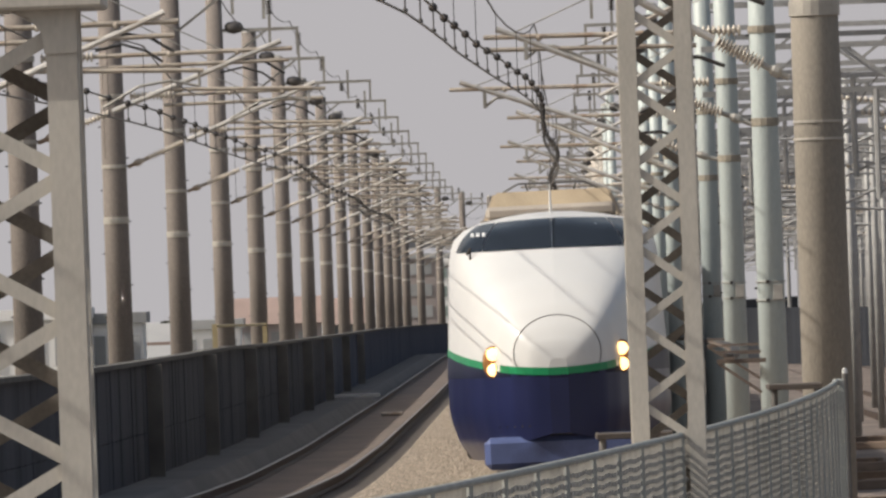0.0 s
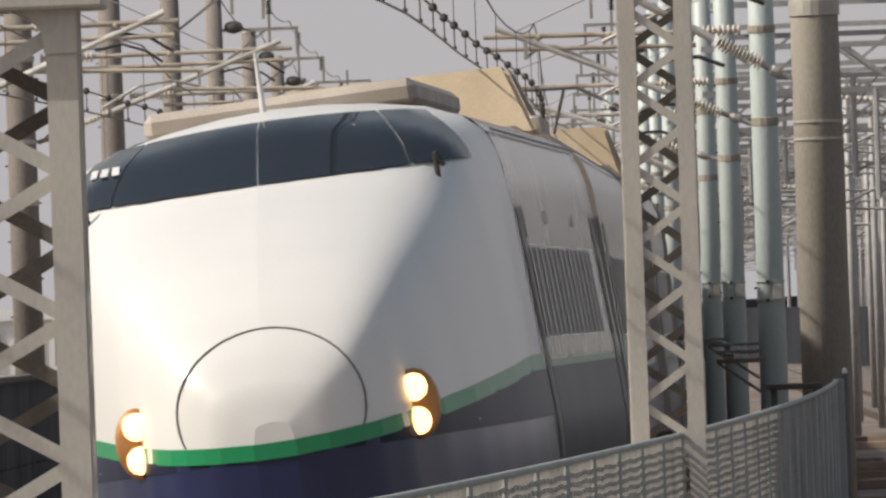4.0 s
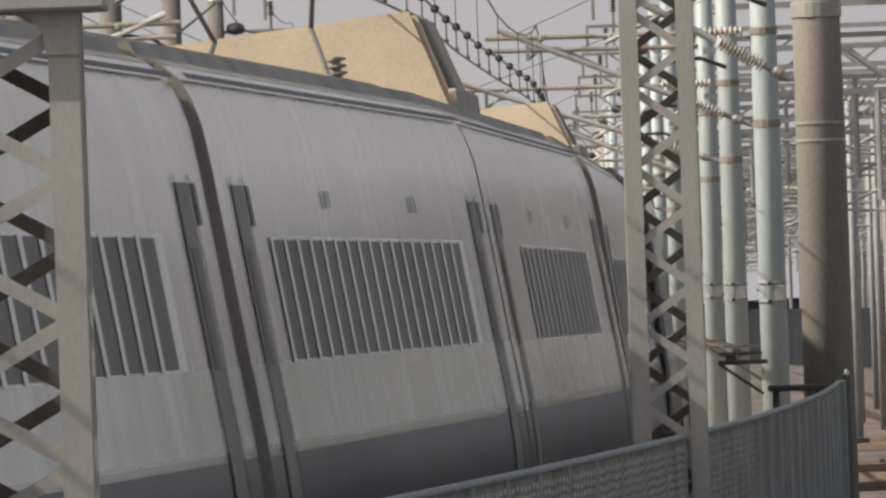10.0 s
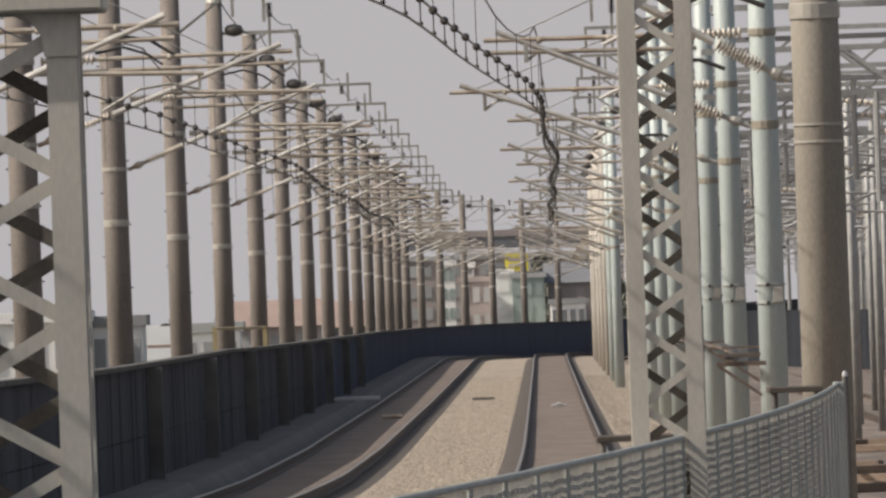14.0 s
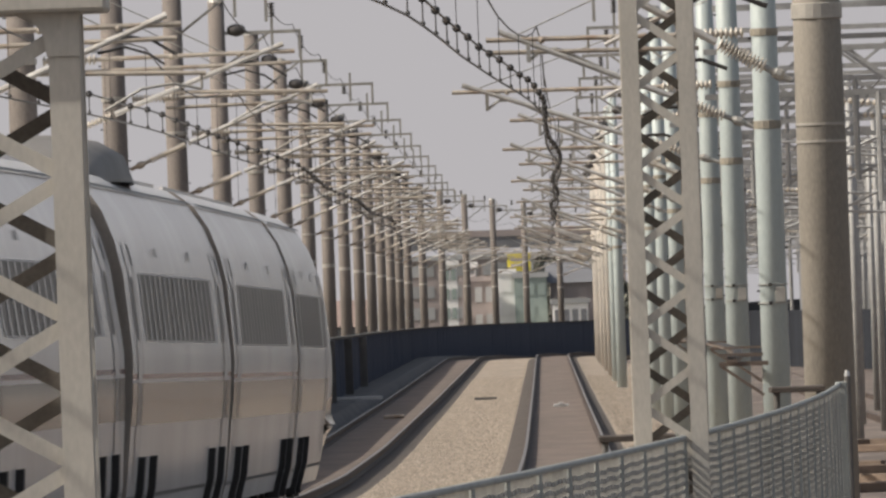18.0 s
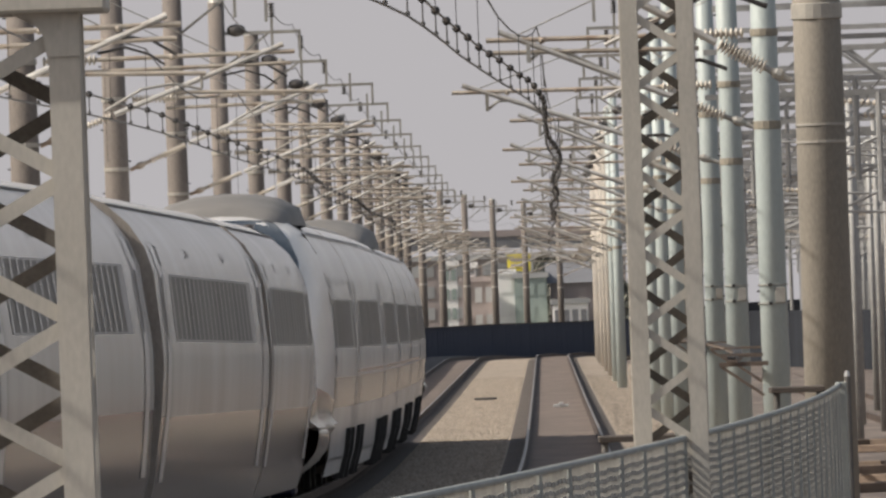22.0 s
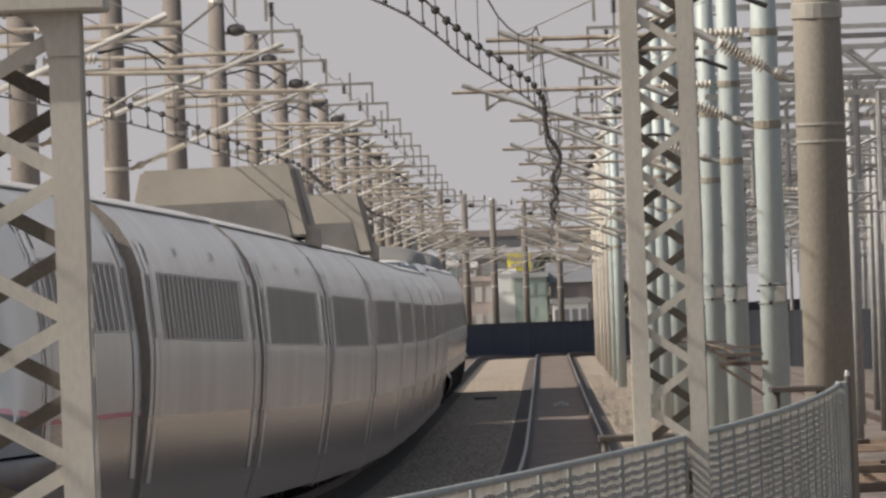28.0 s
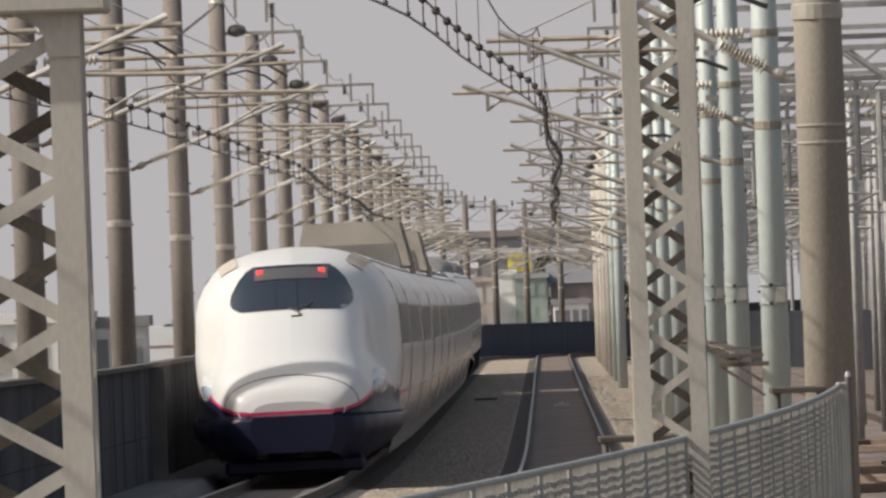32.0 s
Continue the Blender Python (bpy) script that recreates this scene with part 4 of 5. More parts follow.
def car_shell(car, prof, y0, y1, top_z, belt, stripe, upper, lower, stripe_mat, roof_z, roof_mat):
    shell_part("lower_body", prof, 0.25, belt, y0, y1, lower, car, label="dark glossy lower body")
    if prof is WIDE:
        shell_part("waist_band", prof, belt + stripe + 0.02, 2.06, y0, y1, M["waist"], car, 0.003, "streaked band below the windows, paled as a reflection")
    if prof is SLIM:
        shell_part("skirt_seam", prof, 0.46, 0.50, y0, y1, M["seam"], car, 0.005, "thin dark seam along the skirt")
        shell_part("lower_band", prof, 1.20, 1.62, y0, y1, M["silver_low"], car, 0.004, "gold band below the windows, a painted ballast reflection")
    shell_part("stripe", prof, belt, belt + stripe, y0, y1, stripe_mat, car, label="thin coloured stripe")
    shell_part("upper_body", prof, belt + stripe, roof_z, y0, y1, upper, car)
    if prof is WIDE:
        shell_part("eave", prof, roof_z, 3.67, y0, y1, upper, car)
        roof_z = 3.67
    shell_part("roof", prof, roof_z, top_z, y0, y1, roof_mat, car, label="dull grey roof")


def bogies(car, ys, half, open_at=None):
    for y in ys:
        bm = bmesh.new()
        for s in (-1, 1):
            for dy in (-1.25, 1.25):
                lathe(bm, (s * 0.69, y + dy, 0.43), (s * 0.80, y + dy, 0.43), [(0, 0.40), (0.05, 0.43), (0.9, 0.43), (1, 0.36)], 14)
            box(bm, s * 0.86 - 0.08, s * 0.86 + 0.08, y - 1.7, y + 1.7, 0.36, 0.56)
        part("bogie", bm, M["under"], car, "dark bogie with steel wheels")
        if half < 1.3 and (open_at is None or y * open_at > 0):
            for s in (-1, 1):
                for dy in (-1.15, 1.15):
                    bm = bmesh.new()
                    inner, outer = cut(SLIM, 0.16, 0.88, -0.10), cut(SLIM, 0.16, 0.88, 0.07)
                    ring = inner + outer[::-1]
                    a, b = [[bm.verts.new((s * x, yy, z)) for x, z in ring] for yy in (y + dy - 0.13, y + dy + 0.13)]
                    k = len(ring)
                    for i in range(k):
                        bm.faces.new((a[i], a[(i + 1) % k], b[(i + 1) % k], b[i]))
                    bm.faces.new(a[::-1])
                    bm.faces.new(b)
                    bmesh.ops.recalc_face_normals(bm, faces=bm.faces[:])
                    part("bogie_guard", bm, M["rubber"], car, "upright black guard at the bogie")


def side_fittings(car, prof, y0, y1, win, pitch, doors, roof_z, seam_mat, pane_mat, gutter=True):
    """Window panes, doors with dark seams, small marks and the gutter on both sides of a car."""
    wy0, wy1, wz0, wz1 = win
    n = int((wy1 - wy0) / pitch)
    bm = bmesh.new()
    shell(bm, cut(prof, wz0, wz1, 0.004), 0, pitch * 0.99, (1,))
    me_r = mesh_of("pane", bm, pane_mat)
    bm = bmesh.new()
    shell(bm, cut(prof, wz0, wz1, 0.004), 0, pitch * 0.99, (-1,))
    me_l = mesh_of("pane", bm, pane_mat)
    pw = pitch * (0.20 if prof is WIDE else 0.22)
    bm = bmesh.new()
    shell(bm, cut(prof, wz0 - 0.01, wz1 + 0.01, 0.010), 0, pw, (1,))
    pl_r = mesh_of("pillar", bm, M["pillar"])
    bm = bmesh.new()
    shell(bm, cut(prof, wz0 - 0.01, wz1 + 0.01, 0.010), 0, pw, (-1,))
    pl_l = mesh_of("pillar", bm, M["pillar"])
    bm = bmesh.new()
    shell(bm, cut(prof, wz0 - 0.02, wz1 + 0.02, 0.002), wy0 - 0.05, wy1, (1, -1))
    part("window_band", bm, M["pillar"] if prof is WIDE else M["band_dark"], car, "dark band round the windows")
    for i in range(n):
        for me in (me_r, me_l):
            o = new("pane", me)
            o.parent = car
            o.location = (0, wy0 + i * pitch, 0)
        for me in (pl_r, pl_l):
            o = new("pillar", me)
            o.parent = car
            o.location = (0, wy0 + i * pitch - pw / 2, 0)
    for dy in doors:
        for s in (1, -1):
            bm = bmesh.new()
            shell(bm, cut(prof, 0.62, 3.02, 0.004), dy - 0.42, dy + 0.42, (s,))
            door = part("door", bm, M["door"] if seam_mat == M["rubber"] else M["silver"], car, "dirty flush door", smooth=True)
            for e in (-0.49, 0.42):
                bm = bmesh.new()
                shell(bm, cut(prof, 0.62, 3.06, 0.010), dy + e, dy + e + 0.07, (s,))
                part("door_seam", bm, seam_mat, door, "dark door edge")
            bm = bmesh.new()
            shell(bm, cut(prof, 2.05, 2.68, 0.009), dy - 0.16, dy + 0.16, (s,))
            part("door_window", bm, pane_mat, door)
            bm = bmesh.new()
            shell(bm, cut(prof, 2.80, 3.02, 0.008), dy + 0.62, dy + 0.84, (s,))
            part("display_panel", bm, M["seam"], car, "small dark destination display")
    for s in (1, -1):
        bm = bmesh.new()
        shell(bm, cut(prof, roof_z - 0.018, roof_z + 0.018, 0.022), y0, y1, (s,))
        part("gutter", bm, M["seam"], car, "rain gutter along the roof edge")
        for k in (0.33, 0.66):
            y = y0 + (y1 - y0) * k
            for e in (0.0, 0.34):
                bm = bmesh.new()
                shell(bm, cut(prof, 2.92, 3.02, 0.014), y + e, y + e + 0.14, (s,))
                part("vent_mark", bm, M["seam"], car, "small dark vent")


def gangway(car, prof, y0, y1):
    cover = M["bellows"] if prof is WIDE else M["silver"]
    bm = bmesh.new()
    shell(bm, [(x * 0.985, z * 0.992) for x, z in prof], y0, y1)
    part("gangway_cover", bm, cover, car, "dirty brown-grey gangway cover", smooth=True)
    for y in (y0 + 0.02, y1 - 0.06):
        bm = bmesh.new()
        shell(bm, [(x * 0.985 + 0.01, z * 0.995) for x, z in prof[2:]], y, y + 0.04)
        part("gangway_rib", bm, M["rack"] if prof is WIDE else M["bellows"], car)


def roof_ribs(car, prof, y0, y1, mat):
    top = prof[-1][1]
    for x in (0.35, 0.75):
        for s in (-1, 1):
            bm = bmesh.new()
            z = top - 0.04 - 0.10 * x
            box(bm, s * x - 0.02, s * x + 0.02, y0 + 0.3, y1 - 0.3, z - 0.05, z + 0.035)
            part("roof_rib", bm, mat, car)


def roof_cover(car, y0, y1):
    """A low raised housing along the roof."""
    for name, h, z0, z1, mat in (("roof_base", 1.32, 3.69, 3.82, "roof"), ("roof_cover", 1.06, 3.82, 3.92, "roof")):
        bm = bmesh.new()
        a = [bm.verts.new((x, y0, z)) for x, z in ((-h, z0), (-h + 0.06, z1), (h - 0.06, z1), (h, z0))]
        b = [bm.verts.new((x, y1, z)) for x, z in ((-h, z0), (-h + 0.06, z1), (h - 0.06, z1), (h, z0))]
        for i in range(4):
            bm.faces.new((a[i], a[(i + 1) % 4], b[(i + 1) % 4], b[i]))
        bm.faces.new(a[::-1])
        bm.faces.new(b)
        part(name, bm, M[mat], car, "dull beige-grey roof housing")
    for s in (-1, 1):
        bm = bmesh.new()
        box(bm, s * 1.36 - 0.02, s * 1.36 + 0.02, y0, y1, 3.665, 3.69)
        part("roof_seam", bm, M["rubber"], car)


L1, L2, L3 = 25.0, 25.1, 21.33


def middle_car(name, prof, length, belt, stripe, upper, lower, stripe_mat, roof_z, roof_mat, label, group, seam_mat, pitch, win, doors, shield=None, dome=None, pan=None):
    car = thing(name, label, "train car", group)
    gap = 0.17 if prof is WIDE else 0.11
    h = length / 2 - gap
    car_shell(car, prof, -h, h, prof[-1][1], belt, stripe, upper, lower, stripe_mat, roof_z, roof_mat)
    side_fittings(car, prof, -h, h, win, pitch, doors, roof_z, seam_mat, M["pane"] if prof is WIDE else M["pane_new"])
    gangway(car, prof, h, h + 2 * gap)
    bogies(car, (-length * 0.35, length * 0.35), prof[0][0])
    if prof is WIDE:
        roof_cover(car, -h, h)
    else:
        roof_ribs(car, prof, -h, h, roof_mat)
    bm = bmesh.new()
    end_wall(bm, prof, -h)
    part("end_wall", bm, M["bellows"], car, "dirty end wall")
    bm = bmesh.new()
    end_wall(bm, prof, h)
    part("end_wall", bm, M["bellows"], car, "dirty end wall")
    if shield:
        sy, w, ln, z0, z1, mat, lab = shield
        shield_box(car, sy, w, ln, z0, z1, -1, mat, lab)
        if pan is not None:
            pantograph(car, pan, prof[-1][1] + 0.10)
    if dome:
        dome_cover(car, *dome)
    return car


def dome_cover(car, y, w, ln, z0, z1, mat):
    bm = bmesh.new()
    n, m = 12, 8
    vs = []
    for i in range(n + 1):
        u = i / n
        s = math.sin(math.pi * min(1, max(0, u))) ** 0.45
        row = []
        for j in range(m + 1):
            a = math.pi * j / m
            row.append(bm.verts.new((-math.cos(a) * w / 2 * (0.55 + 0.45 * s), y + u * ln, z0 + math.sin(a) ** 0.7 * (z1 - z0) * s)))
        vs.append(row)
    for p, q in zip(vs, vs[1:]):
        for j in range(m):
            bm.faces.new((p[j], p[j + 1], q[j + 1], q[j]))
    bmesh.ops.recalc_face_normals(bm, faces=bm.faces[:])
    part("pantograph_cover", bm, mat, car, "rounded grey-brown roof fairing", smooth=True)


# the nose of the older train and of the newer one
NOSE_OLD = Nose(WIDE, 6.2, 1.55, [0, 0.06, 0.22, 0.55, 1.1, 1.9, 2.6, 3.6, 4.6, 6.2], [1.74, 1.98, 2.22, 2.52, 2.84, 3.14, 3.36, 3.77, 3.92, 3.96],
                [0.14, 0.42, 0.68, 0.90, 1.12, 1.33, 1.46, 1.60, 1.67, 1.69], [0.62, 0.56, 0.50, 0.42, 0.34, 0.28, 0.26, 0.25, 0.25, 0.25])
NOSE_NEW = Nose(LOWW, 9.2, 1.00, [0, 0.10, 0.4, 1.0, 2.0, 3.2, 4.6, 5.8, 7.2, 9.2], [1.22, 1.44, 1.66, 1.96, 2.28, 2.62, 3.05, 3.45, 3.66, 3.71],
                [0.62, 0.90, 1.10, 1.30, 1.46, 1.56, 1.63, 1.66, 1.68, 1.69], [0.42, 0.36, 0.28, 0.24, 0.22, 0.22, 0.22, 0.22, 0.22, 0.22], 0.25)
NOSE_SLIM = Nose(SLIM, 8.0, 1.00, [0, 0.10, 0.4, 1.0, 2.0, 3.2, 4.4, 5.4, 6.6, 8.0], [1.22, 1.44, 1.68, 2.02, 2.40, 2.80, 3.25, 3.62, 3.86, 3.96],
                 [0.38, 0.66, 0.90, 1.10, 1.26, 1.36, 1.42, 1.455, 1.468, 1.472], [0.42, 0.36, 0.28, 0.24, 0.22, 0.22, 0.22, 0.22, 0.22, 0.22])


def front_row(x0, x1, z, n=16, bend=0.0):
    return [(x0 + (x1 - x0) * i / n, z + bend * ((2 * i / n - 1) ** 2)) for i in range(n + 1)]


def old_end_car(direction, label, lamps, shield=None):
    """The bonnet-nosed end car; direction -1: its nose points towards -y."""
    car = thing("train_end_car", label, "train car", "cars of the white and navy train")
    y_tip = direction * L1 / 2
    nose = NOSE_OLD
    ya, yb = sorted((y_tip - direction * nose.length, -direction * (L1 / 2 - 0.25)))
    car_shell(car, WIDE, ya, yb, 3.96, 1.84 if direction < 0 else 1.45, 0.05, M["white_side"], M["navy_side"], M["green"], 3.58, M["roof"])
    wa, wb = (ya + 1.9, yb - 2.2) if direction < 0 else (ya + 2.2, yb - 1.9)
    side_fittings(car, WIDE, ya, yb, (wa, wb, 2.07, 2.73), 1.04, ((ya + 1.0, yb - 1.0)), 3.58, M["rubber"], M["pane"])
    bogies(car, (-8.75, 8.75), 1.36)
    if direction > 0:
        roof_cover(car, ya + 0.3, yb - 0.3)
    else:
        bm = bmesh.new()
        box(bm, -1.0, 1.0, ya + 1.0, ya + 9.0, 3.86, 4.07, 0.06)
        part("roof_fairing", bm, M["roof"], car, "low brown-grey roof fairing")
    y0 = -direction * (L1 / 2 - 0.25)
    gangway(car, WIDE, *sorted((y0, y0 - direction * 0.25)))
    bm = bmesh.new()
    end_wall(bm, WIDE, y0)
    part("end_wall", bm, M["bellows"], car, "dirty end wall")
    bm = bmesh.new()
    nose.loft(bm, 1.55, None, y_tip, direction)
    part("nose", bm, M["white"], car, "smooth white bonnet nose", smooth=True)
    bm = bmesh.new()
    nose.loft(bm, 0.25, 1.55, y_tip, direction)
    part("nose_skirt", bm, M["navy"], car, "glossy navy lower nose and skirt", smooth=True)
    # green line along the belt
    bm = bmesh.new()
    rows = [[], []]
    for i in range(41):
        a = -math.pi / 2 + math.pi * i / 40
        d = nose.length * (1 - math.cos(a)) ** 1.6
        d = min(d, nose.length)
        lift = 0.34 * min(1.0, d / 4.5) ** 0.7
        for r, z in zip(rows, (1.49 + lift, 1.60 + lift)):
            s = 1 if a > 0 else -1
            x = s * (nose.half(z, d) + 0.008) * (1 if abs(a) > 0.02 else 0.0)
            if i in (20,):
                x = 0.0
            r.append(bm.verts.new((x, y_tip - direction * (d - 0.012 if d < 0.3 else d), z)))
    for i in range(40):
        bm.faces.new((rows[0][i], rows[0][i + 1], rows[1][i + 1], rows[1][i]))
    part("stripe", bm, M["green"], car, "green stripe round the nose")
    for s in (-1, 1):
        bm = bmesh.new()
        prev = None
        for i in range(25):
            d = 0.02 + (nose.length - 0.02) * (i / 24) ** 1.8
            zt = 1.50 + 0.34 * min(1.0, d / 4.5) ** 0.7
            row = [bm.verts.new((s * (nose.half(z, d) + 0.005), y_tip - direction * d, z)) for z in np.linspace(1.49, max(zt, 1.50), 5)]
            if prev:
                for j in range(4):
                    bm.faces.new((prev[j], prev[j + 1], row[j + 1], row[j]))
            prev = row
        part("flank", bm, M["navy_side"], car, "navy flank below the stripe", smooth=True)
    # windscreen in panes
    for k, (x0, x1) in enumerate(((-1.0, -0.73), (-0.72, -0.004), (0.004, 0.72), (0.73, 1.0))):
        bm = bmesh.new()
        rows = []
        for j in range(7):
            u = j / 6
            hw = 1.44 - 0.10 * u - 0.22 * u * u
            rows.append([(x * hw, 3.38 + 0.46 * u - 0.06 * x * x * u) for x, _ in front_row(x0, x1, 0, 10)])
        nose.patch(bm, rows, y_tip, direction, 0.016)
        part("windscreen_pane", bm, M["glass"], car, "dark cab windscreen glass", smooth=True)
    # cover ring on the nose
    bm = bmesh.new()
    pts = []
    for i in range(33):
        a = math.pi * (-0.16 + 1.32 * i / 32)
        x, z = 0.65 * math.cos(a), 1.82 + 0.56 * math.sin(a)
        z = max(z, 1.62)
        pts.append((x, y_tip - direction * (nose.depth(x, z) - 0.004), z))
    tube_path(bm, pts, 0.008, 5)
    part("coupler_cover_seam", bm, M["seam"], car, "thin round seam of the coupler cover")
    for s in (-1, 1):
        bm = bmesh.new()
        c = (s * 0.96, 1.72)
        dep = nose.depth(*c)
        yy = y_tip - direction * (dep - 0.02)
        ring = []
        lathe(bm, (c[0], yy - direction * 0.25, c[1]), (c[0], yy + direction * 0.05, c[1]), [(0, 0.16), (0.9, 0.16), (1.0, 0.13)], 18)
        for v in bm.verts:
            v.co.z = c[1] + (v.co.z - c[1]) * 1.55
        housing = part("headlamp", bm, M["lamp_rim"], car, "upright oval headlamp housing", smooth=True)
        for dz in (-0.115, 0.115):
            bm = bmesh.new()
            bmesh.ops.create_uvsphere(bm, u_segments=16, v_segments=10, radius=0.10, matrix=pose(c[0], yy + direction * 0.02, c[1] + dz))
            part("lamp", bm, M["headlamp"] if lamps else M["porcelain"], housing, "lit warm white lamp" if lamps else "unlit lamp", smooth=True)
    for s in (-1, 1):
        bm = bmesh.new()
        x, z = s * 1.24, 3.32
        yy = y_tip - direction * (nose.depth(x, z) - 0.08)
        tube_path(bm, [(x, yy, z - 0.06), (x, yy + direction * 0.04, z + 0.12), (x + s * 0.05, yy + direction * 0.02, z + 0.02)], 0.02, 6)
        part("wiper", bm, M["under"], car, "short dark wiper")
    bm = bmesh.new()
    yy = y_tip - direction * (nose.depth(0, 3.9) + 0.4)
    rod(bm, (0, yy, 3.9), (0, yy, 4.35), 0.025, 0.012)
    part("aerial", bm, M["white"], car, "thin white roof aerial")
    bm = bmesh.new()
    box(bm, -1.15, 1.15, *sorted((y_tip - direction * 1.1, y_tip - direction * 0.12)), 0.12, 0.60, 0.09)
    part("snow_plough", bm, M["plough_blue"], car, "blue snow plough, lightened for the light it catches")
    for i in range(5):
        bm = bmesh.new()
        x = -0.9 + 0.11 * i
        rod(bm, (x, y_tip - direction * (nose.depth(x, 0.75) - 0.01), 0.75), (x, y_tip - direction * (nose.depth(x, 0.75) + 0.1), 0.75), 0.018)
        part("hole", bm, M["under"], car)
    # writing that cannot be read, as bars
    for i in range(3):
        bm = bmesh.new()
        x0 = -1.2 + i * 0.085
        nose.patch(bm, [front_row(x0, x0 + 0.055, 3.60, 1), front_row(x0, x0 + 0.055, 3.66, 1)], y_tip, direction, 0.03)
        part("cab_mark", bm, M["white"], car, "small white mark behind the glass")
    if shield:
        shield_box(car, *shield)
    return car


def new_end_car(nose, prof, length, direction, label, group, tail, upper, wide):
    car = thing("train_end_car", label, "train car", group)
    k = wide
    y_tip = direction * length / 2
    ya, yb = sorted((y_tip - direction * nose.length, -direction * (length / 2 - 0.11)))
    roof_z = 3.45 if prof is LOWW else 3.62
    car_shell(car, prof, ya, yb, prof[-1][1], 1.22, 0.05, upper, M["bronze_reflect_low"] if prof is LOWW else M["silver"], M["pink"] if tail else M["dull_pink"], roof_z, upper)
    side_fittings(car, prof, ya, yb, (ya + 1.9, yb - 1.9, 2.05, 2.70), 0.98, (ya + 0.9, yb - 0.9), roof_z, M["seam"], M["pane_new"])
    bogies(car, (-length * 0.35, length * 0.35), prof[0][0], -direction)
    y0 = -direction * (length / 2 - 0.11)
    gangway(car, prof, *sorted((y0, y0 - direction * 0.11)))
    bm = bmesh.new()
    end_wall(bm, prof, y0)
    part("end_wall", bm, M["bellows"], car, "dirty end wall")
    bm = bmesh.new()
    nose.loft(bm, 1.0, None, y_tip, direction)
    part("nose", bm, M["white"] if prof is LOWW else upper, car, "smooth white streamlined nose", smooth=True)
    bm = bmesh.new()
    nose.loft(bm, 0.22, 1.0, y_tip, direction)
    part("nose_skirt", bm, M["navy_dark"] if tail else M["silver_low"], car, "rounded lower nose", smooth=True)
    # rising navy flank and pink line
    for name, lo, hi, mat in (("flank", 0.99, 0.0, "navy_dark"), ("stripe", 0.0, 0.055, "pink")):
        for s in (-1, 1):
            bm = bmesh.new()
            prev = None
            for i in range(25):
                d = 0.02 + nose.length * (i / 24) ** 1.8
                zt = float(np.interp(d, [0, 0.35, 1.2, 2.6, nose.length], [1.02, 1.11, 1.32, 1.46, 1.24]))
                za, zb = (0.99, zt) if name == "flank" else (zt, zt + 0.055)
                zs = [za + (zb - za) * j / 3 for j in range(4)]
                row = [bm.verts.new((s * (nose.half(z, d) + 0.006), y_tip - direction * (d - (0.008 if d < 0.5 else 0.0)), z)) for z in zs]
                if prev:
                    for j in range(3):
                        bm.faces.new((prev[j], prev[j + 1], row[j + 1], row[j]))
                prev = row
            part(name, bm, M[mat if tail else ("bronze_reflect_low" if name == "flank" else "dull_pink")], car, smooth=True)
    # the line across the tip
    bm = bmesh.new()
    h = nose.half(1.03, 0.02)
    box(bm, -h, h, *sorted((y_tip + direction * 0.010, y_tip - direction * 0.02)), 1.02, 1.075)
    part("stripe", bm, M["pink"] if tail else M["dull_pink"], car, "line round the nose")
    # canopy windscreen
    ztop, zbot = (3.40, 2.68) if prof is LOWW else (3.84, 2.92)
    bm = bmesh.new()
    rows = []
    for j in range(11):
        u = j / 10
        hw = k * 0.95 * float(np.interp(u, [0, 0.08, 0.22, 0.4, 0.7, 0.9, 1.0], [0.84, 0.98, 1.04, 1.02, 0.90, 0.76, 0.64]))
        if prof is SLIM:
            hw = min(1.12 * hw / k, 0.90 * half_width(prof, zbot + (ztop - zbot) * u))
        rows.append([(x, zbot + (ztop - zbot) * u - 0.04 * (x / 1.1) ** 2) for x, _ in front_row(-hw, hw, 0, 16)])
    nose.patch(bm, rows, y_tip, direction, 0.02)
    screen = part("windscreen", bm, M["glass"], car, "dark curved canopy windscreen", smooth=True)
    bm = bmesh.new()
    nose.patch(bm, [front_row(-0.58 * k, 0.58 * k, ztop - 0.23 + 0.045 * j, 12, -0.02) for j in range(5)], y_tip, direction, 0.034)
    part("lamp_panel", bm, M["lamp_panel"], screen, "grey strip that holds the lamps", smooth=True)
    for s in (-1, 1) if prof is LOWW else ():
        bm = bmesh.new()
        prev = None
        for i in range(15):
            d = nose.length * (0.70 + 0.30 * i / 14)
            top = float(np.interp(d, nose.ds, nose.tops))
            row = []
            for u in (0.885, 0.91, 0.93, 0.95):
                z = 1.0 + u * (top - 1.0)
                row.append(bm.verts.new((s * (nose.half(z, d) + 0.008), y_tip - direction * d, z + 0.006)))
            if prev:
                for j in range(3):
                    bm.faces.new((prev[j], prev[j + 1], row[j + 1], row[j]))
            prev = row
        part("roof_edge", bm, M["roof"], car, "grey-brown roof edge on the shoulder", smooth=True)
    for s in (-1, 1):
        x, z = s * 0.50 * k, ztop - 0.13
        yy = y_tip - direction * (nose.depth(x, z) - 0.05)
        bm = bmesh.new()
        box(bm, x - 0.055, x + 0.055, *sorted((yy + direction * 0.02, yy - direction * 0.06)), z - 0.065, z + 0.065, 0.015)
        part("tail_lamp", bm, M["tail"] if tail else M["lamp_panel"], screen, "lit red tail lamp" if tail else "unlit lamp")
    bm = bmesh.new()
    box_pts = [(-0.02, zbot + 0.02), (0.10, zbot - 0.02), (0.30, zbot + 0.06), (0.34, zbot + 0.10)]
